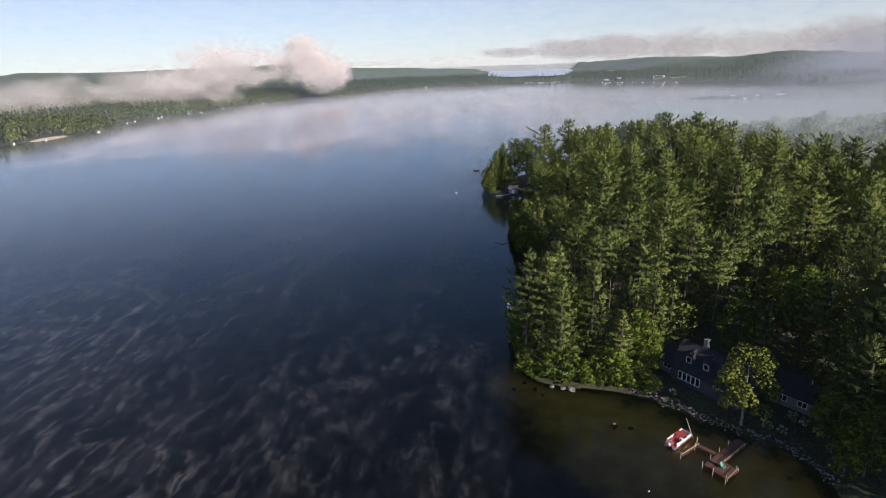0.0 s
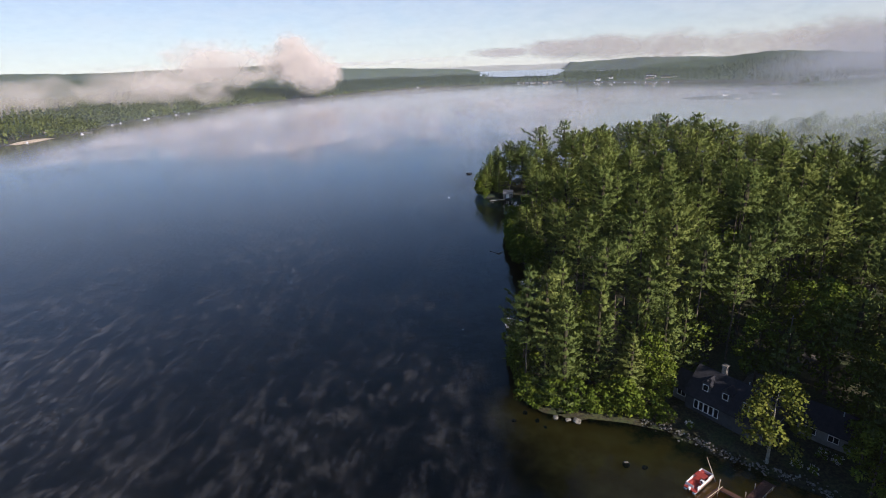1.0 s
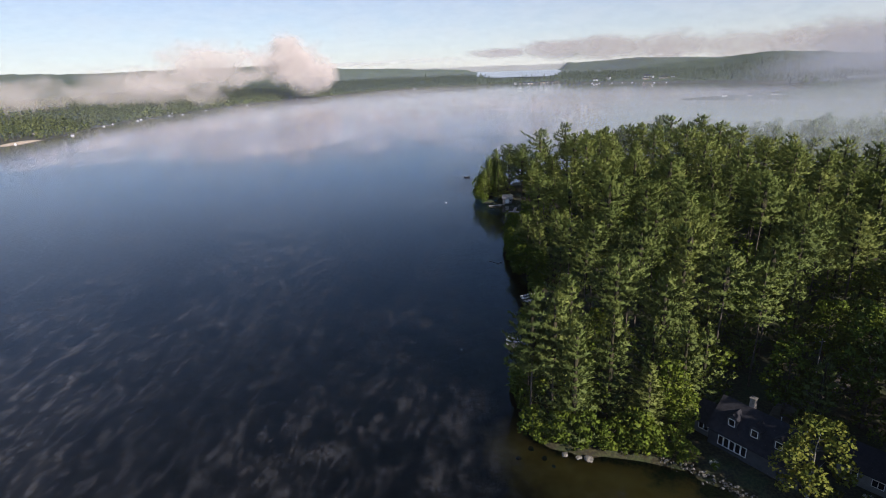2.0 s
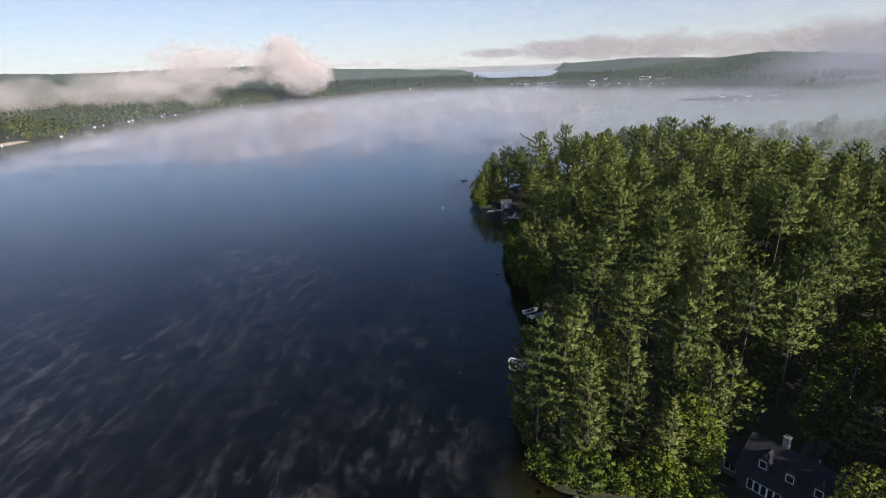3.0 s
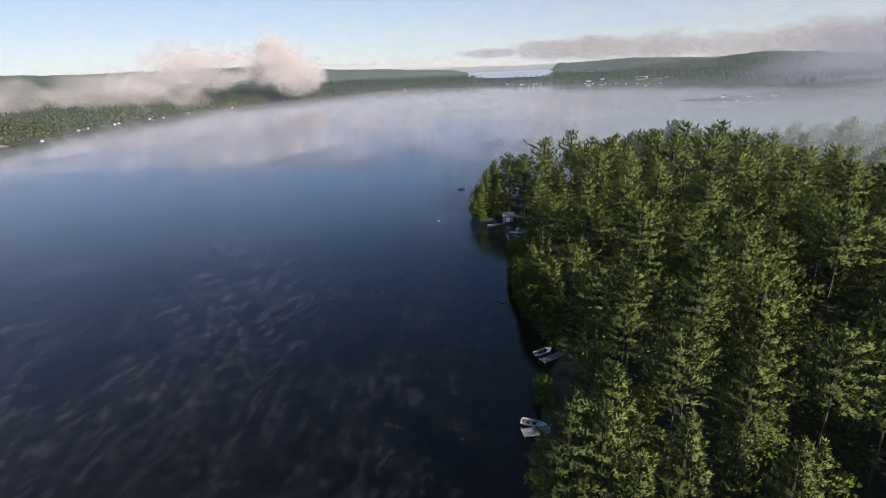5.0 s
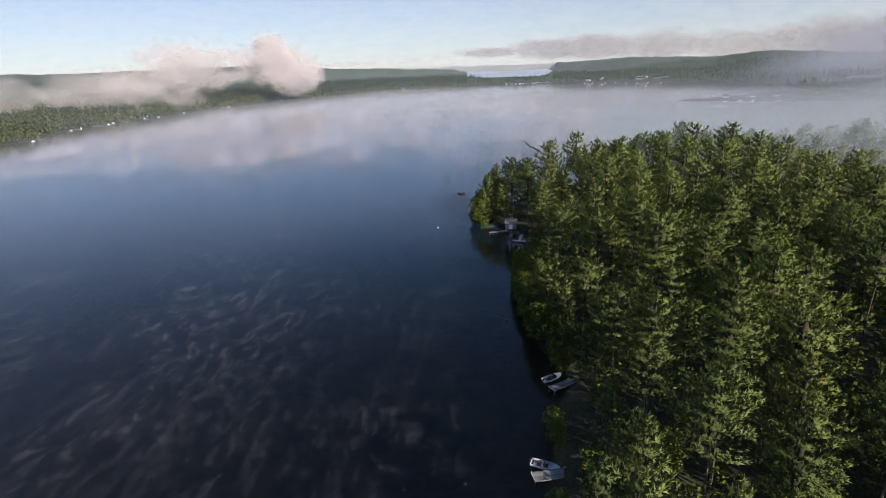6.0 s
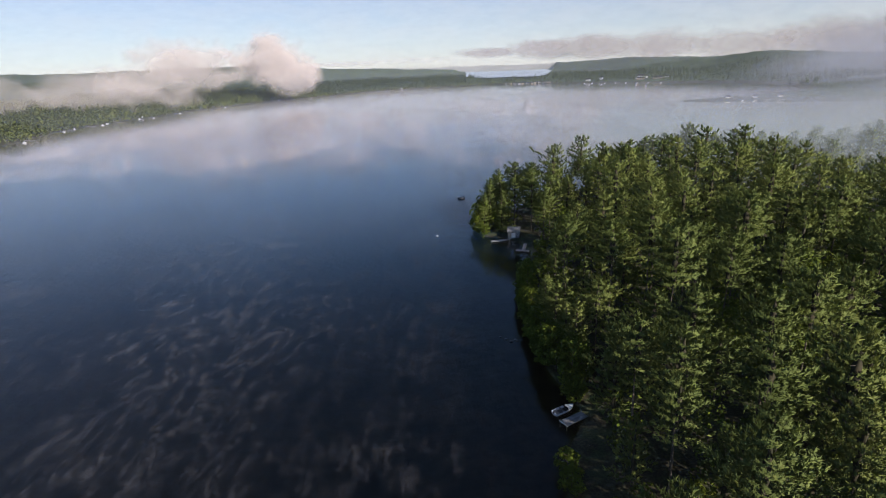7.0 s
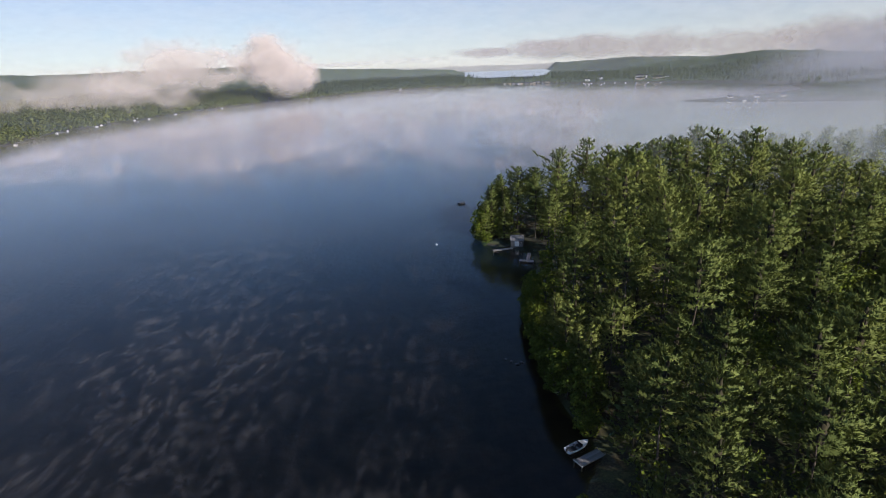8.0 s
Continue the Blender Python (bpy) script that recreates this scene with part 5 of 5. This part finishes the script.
boathouse()
for (ax, ay), (bx, by), width in (((28.0, 290.6), (20.4, 288.6), 1.5), ((33.4, 284), (31.4, 276), 1.3), ((28.6, 276.6), (33.4, 274.8), 2.0)):
    pier = empty("dock")
    dock_deck(pier, "platform", (ax, ay), (bx, by), width, 0.5, 0.3, GREY_WOOD)
    for x, y in ((ax, ay), (bx, by)):
        part("post", rod(bmesh.new(), (x, y, -2.0), (x, y, 0.75), 0.09, sides=8), GREY_WOOD, pier)
    tagged(pier, "weathered grey wooden dock below the boathouse", "dock")


# ---- on the water ----
def buoy(x, y, r=0.3, material=WHITE, label="small white mooring buoy floating on the lake"):
    root = empty("buoy", pose(x, y, 0))
    bm = bmesh.new()
    bmesh.ops.create_uvsphere(bm, u_segments=12, v_segments=8, radius=r, matrix=pose(0, 0, r * 0.35) @ Matrix.Diagonal((1, 1, 0.85, 1)))
    ball = part("float", bm, material, root, "", True)
    part("ring", rod(bmesh.new(), (0, 0, r * 1.1), (0, 0, r * 1.5), 0.05), DARK, ball)
    return tagged(root, label, "buoy")


buoy(-1.1, 300, 0.4)
buoy(31.0, 72.5, 0.16)
buoy(2.8, 143.5, 0.14)
raft = empty("swim_raft", pose(12.2, 367, 0, 0, 0, 25))
part("deck", boxed(0, 0, 0.75, 3.4, 2.8, 0.16, bevel=0.03), DARK, raft, "dark deck")
for s in (-1, 1):
    part("float", rod(bmesh.new(), (-1.5, s * 1.0, 0.25), (1.5, s * 1.0, 0.25), 0.4, sides=10), DARK, raft, "", True)
part("ladder", rod(rod(bmesh.new(), (1.72, -0.3, -0.3), (1.72, -0.3, 1.8), 0.05), (1.72, 0.3, -0.3), (1.72, 0.3, 1.8), 0.05), DARK, raft)
tagged(raft, "dark swim raft floating off the wooded point", "raft")


def boulder(name, x, y, z, sx, sy, sz, seed, material, label):
    bm = bmesh.new()
    bmesh.ops.create_icosphere(bm, subdivisions=3, radius=1)
    for v in bm.verts:
        v.co *= 1 + 0.34 * noise.fractal(v.co * 0.9 + Vector((seed * 3.1, seed, 0)), 0.9, 2.0, 3)
        v.co = Vector((v.co.x * sx, v.co.y * sy, v.co.z * sz))
    me = bpy.data.meshes.new(name)
    bm.to_mesh(me)
    bm.free()
    me.materials.append(material)
    ob = new(name, me)
    ob.matrix_world = pose(x, y, z, 0, 0, seed * 67)
    return tagged(ob, label, "rock")


for k, (x, y, s) in enumerate(((30.2, 90.4, 0.62), (24.3, 102.4, 0.75), (22.6, 103.0, 0.5), (14.6, 106.2, 0.5), (12.0, 103.8, 0.4), (16.6, 103.6, 0.45), (17.9, 101.5, 0.3), (33.2, 89.6, 0.4), (20.3, 103.8, 0.55))):
    boulder("boulder", x, y, max(ground_z(x, y), -0.55) + s * 0.25, s * 1.25, s, s * 0.75, k + 1, WET_ROCK if k in (3, 4, 5, 7) else STONE, "rounded grey boulder at the edge of the shallows")
for k, (x, y, s) in enumerate(((17.4, 205.4, 0.6), (16.2, 206.8, 0.45), (18.6, 206.2, 0.5), (14.9, 208.0, 0.4))):
    boulder("rock", x, y, 0.02, s, s * 0.8, s * 0.5, k + 11, WET_ROCK, "small dark rock breaking the surface offshore")

# rubble bank of field stones along the bay
rng = np.random.default_rng(77)
bank = [(36.5, 101.4), (40.1, 98.9), (44.3, 94.8), (48, 90.5), (52, 87.6), (54.4, 86.1), (58.6, 82.8), (60.6, 77.6), (61.7, 73.5)]
lump = bmesh.new()
bmesh.ops.create_icosphere(lump, subdivisions=1, radius=1)
bmesh.ops.triangulate(lump, faces=lump.faces)
lv = np.array([v.co[:] for v in lump.verts])
lf = np.array([[v.index for v in f.verts] for f in lump.faces])
lump.free()
vs, fs, base = [], [], 0
for (ax, ay), (bx, by) in zip(bank, bank[1:]):
    length = math.hypot(bx - ax, by - ay)
    for k in range(int(length * 9)):
        s, off = rng.random(), rng.normal(0.35, 0.5)
        nx_, ny_ = (by - ay) / length, -(bx - ax) / length
        x, y = ax + (bx - ax) * s - nx_ * off, ay + (by - ay) * s - ny_ * off
        r = rng.uniform(0.08, 0.25)
        shape = lv * (1 + rng.normal(0, 0.16, (len(lv), 1))) * np.array([r * rng.uniform(0.8, 1.4), r, r * 0.75])
        a = rng.uniform(0, 6.28)
        rot = np.array([[math.cos(a), -math.sin(a), 0], [math.sin(a), math.cos(a), 0], [0, 0, 1]])
        vs.append(shape @ rot.T + np.array([x, y, max(0.05, 0.35 + 0.3 * off) + rng.uniform(-0.1, 0.15)]))
        fs.append(lf + base)
        base += len(lv)
tagged(mesh_object("stone_bank", np.concatenate(vs), np.concatenate(fs), [STONE]), "rubble bank of pale field stones along the bay", "stones", kind="stuff")


def flowering_shrub(x, y, s, seed):
    r = np.random.default_rng(seed)
    root = empty("flowering_shrub", pose(x, y, ground_z(x, y)))
    v, f, q = leafy_crown(r, 2.0 * s, 1.4 * s, 0.1, 7, 420, 0.26)
    crown = mesh_object("leaves", v, f, [LEAF], normals=q)
    crown.parent = root
    v, f, q = leafy_crown(r, 2.1 * s, 1.45 * s, 0.2, 7, 170, 0.2)
    bloom = mesh_object("blossom", v, f, [FLOWERS], normals=q)
    bloom.parent = root
    return tagged(root, "low garden shrub covered in white blossom", "shrub")


for k, (x, y, s) in enumerate(((62.6, 88.6, 1.0), (64.2, 87.2, 0.8), (57.6, 87.2, 0.8), (59.4, 85.6, 0.7), (44.5, 98.5, 0.7))):
    flowering_shrub(x, y, s, 90 + k)


# ---- far shores: houses, docks, boats, beach ----
def far_house(x, y, turn, L, D, H, wall, roof=SHINGLE, storeys=1):
    root = empty("house", pose(x, y, ground_z(x, y), 0, 0, turn))
    part("wall", gable_body(L, D, H, H + D * 0.34, -2.0), wall, root)
    part("roof", gable_roof(L, D, H, H + D * 0.34, 0.5, 0.3), roof, root)
    number = max(2, int(L / 3.2))
    for s in range(storeys):
        for k in range(number):
            window(root, -L / 2 + (k + 0.5) * L / number, -D / 2 - 0.06, 1.6 + 2.8 * s, 1.5, 1.4, 0)
    return root


def slip(x, y, turn, length, name="jetty"):
    root = empty(name, pose(x, y, 0, 0, 0, turn))
    part("deck", boxed(0, -length / 2, 0.7, 2.0, length, 0.25), GREY_WOOD, root)
    for k in range(3):
        part("pile", rod(bmesh.new(), (1.1, -length * (0.15 + 0.4 * k), -3), (1.1, -length * (0.15 + 0.4 * k), 1.8), 0.15), GREY_WOOD, root)
    return tagged(root, "narrow wooden jetty on the far shore", "jetty", "jetties of the far shore")


def moored(x, y, turn, L=7.0, cover=None):
    root = empty("moored_boat", pose(x, y, 0, 0, 0, turn))
    bm = prism(bmesh.new(), [(-1.2, 0.9), (-0.9, -0.2), (0.9, -0.2), (1.2, 0.9)], -L / 2, L * 0.25)
    tip = bm.verts.new((L / 2, 0, 1.1))
    front = [v for v in bm.verts if abs(v.co.x - L * 0.25) < 1e-4]
    for a, b in ((0, 1), (1, 2), (2, 3), (3, 0)):
        bm.faces.new((front[a], front[b], tip))
    part("hull", bm, HULL, root, "white hull")
    part("canopy", boxed(-0.4, 0, 1.5, L * 0.35, 1.7, 0.6, bevel=0.15), cover or HULL, root)
    return tagged(root, "white boat moored along the far shore", "boat", "boats of the far shore")


far_rng = random.Random(3)
HOUSE_LABEL = "small lakeside house among far shore trees"
for x, y, turn, L, D, H, wall in ((-530, 735, 62, 10, 8, 4, TAN_SIDING), (-540, 900, 80, 12, 8, 5, PALE_SIDING), (-531, 1010, 80, 10, 8, 5, PALE_SIDING), (-520, 1080, 80, 12, 8, 5, WHITE), (-510, 1190, 82, 13, 9, 5, PALE_SIDING),
                                  (-480, 1335, 70, 14, 9, 5, TAN_SIDING), (-420, 1560, 65, 18, 10, 8, WHITE), (-350, 1625, 40, 13, 9, 6, PALE_SIDING), (-110, 2002, 20, 13, 9, 5, WHITE), (-150, 1965, 30, 12, 9, 5, PALE_SIDING)):
    tagged(far_house(x, y, turn, L * 0.7, D * 0.7, H * 0.7, wall), HOUSE_LABEL, "house", "houses of the far shore")
for k in range(13):
    x = 255 + 13 * k + far_rng.uniform(-5, 5)
    y = 2105 - 0.55 * (x - 255) + far_rng.uniform(-6, 6)
    tagged(far_house(x, y, far_rng.uniform(-20, 20), far_rng.uniform(5, 10), 6, far_rng.uniform(2.6, 4.5), far_rng.choice((WHITE, PALE_SIDING, PALE_SIDING, TAN_SIDING))), "pale waterside building by the narrows", "house", "buildings by the narrows")
for x, y, L, D, H, wall in ((505, 1960, 14, 9, 6, WHITE), (560, 2010, 16, 12, 9, WHITE), (660, 1900, 34, 14, 9, WHITE), (690, 1840, 30, 12, 6, TAN_SIDING), (640, 1850, 24, 10, 5, TAN_SIDING), (740, 1900, 16, 10, 6, WHITE)):
    tagged(far_house(x, y, -22, L, D, H, wall, storeys=2 if H > 7 else 1), "large pale building on the village slope", "house", "buildings of the far village")
for k in range(16):
    x = 470 + 12.5 * k + far_rng.uniform(-3, 3)
    y = 1935 - 1.02 * (x - 470) - 6
    if k % 2:
        moored(x - 6, y - 9, far_rng.uniform(20, 70), far_rng.uniform(5, 7.5))
    else:
        slip(x, y, -40, 22)
for x, y in ((-515, 1062), (-500, 1078), (-528, 985), (-520, 960), (-488, 742), (-524, 870), (-530, 905), (-498, 1180), (-462, 1320), (-405, 1545), (-335, 1600), (-515, 628), (-500, 660)):
    moored(x + far_rng.uniform(2, 5), y - 4, far_rng.uniform(0, 180), far_rng.uniform(3.5, 5.5))
for x, y in ((-520, 640), (-500, 760), (-530, 880), (-534, 940), (-522, 1000), (-508, 1080), (-500, 1160), (-503, 1215), (-470, 1330), (-405, 1560), (-340, 1612)):
    slip(x, y, 75, 18)
for k in range(6):
    moored(478 + 12 * k + far_rng.uniform(-4, 4), 950 - 3.5 * k + far_rng.uniform(-3, 3), far_rng.uniform(0, 180), 6)
for x, y in ((505, 970), (540, 962), (470, 985)):
    tagged(far_house(x, y, -10, 6.5, 5, 2.6, WHITE), "white cottage on a low misty shore", "house", "houses of the far shore")

# sandy spit with bare trunks on the far shore
X, Y = np.meshgrid(np.linspace(-1, 1, 24), np.linspace(-1, 1, 14))
h = 1.6 * np.clip(1 - X ** 2 - Y ** 2, 0, 1) ** 0.5 + 0.15 * ripple_noise(X * 20, Y * 20, 9) - 0.5
c, s = math.cos(radians(88)), math.sin(radians(88))
px, py = X * 30, Y * 9
k = (np.arange(13)[:, None] * 24 + np.arange(23)[None]).ravel()
tagged(mesh_object("beach", np.stack([(-505 + px * c - py * s).ravel(), (672 + px * s + py * c).ravel(), (h + 0.5).ravel()], -1), np.stack([k, k + 1, k + 25, k + 24], -1), [SAND], True),
       "small pale sandy beach below shore trees", "beach", kind="structure")
for q in range(12):
    x, y = -516 + far_rng.uniform(-6, 3), 652 + 4 * q + far_rng.uniform(-2, 2)
    plant(kinds[4], x, y, far_rng.uniform(0.55, 0.75), far_rng.uniform(0, 360), "slim pine with a bare sunlit trunk behind the beach")
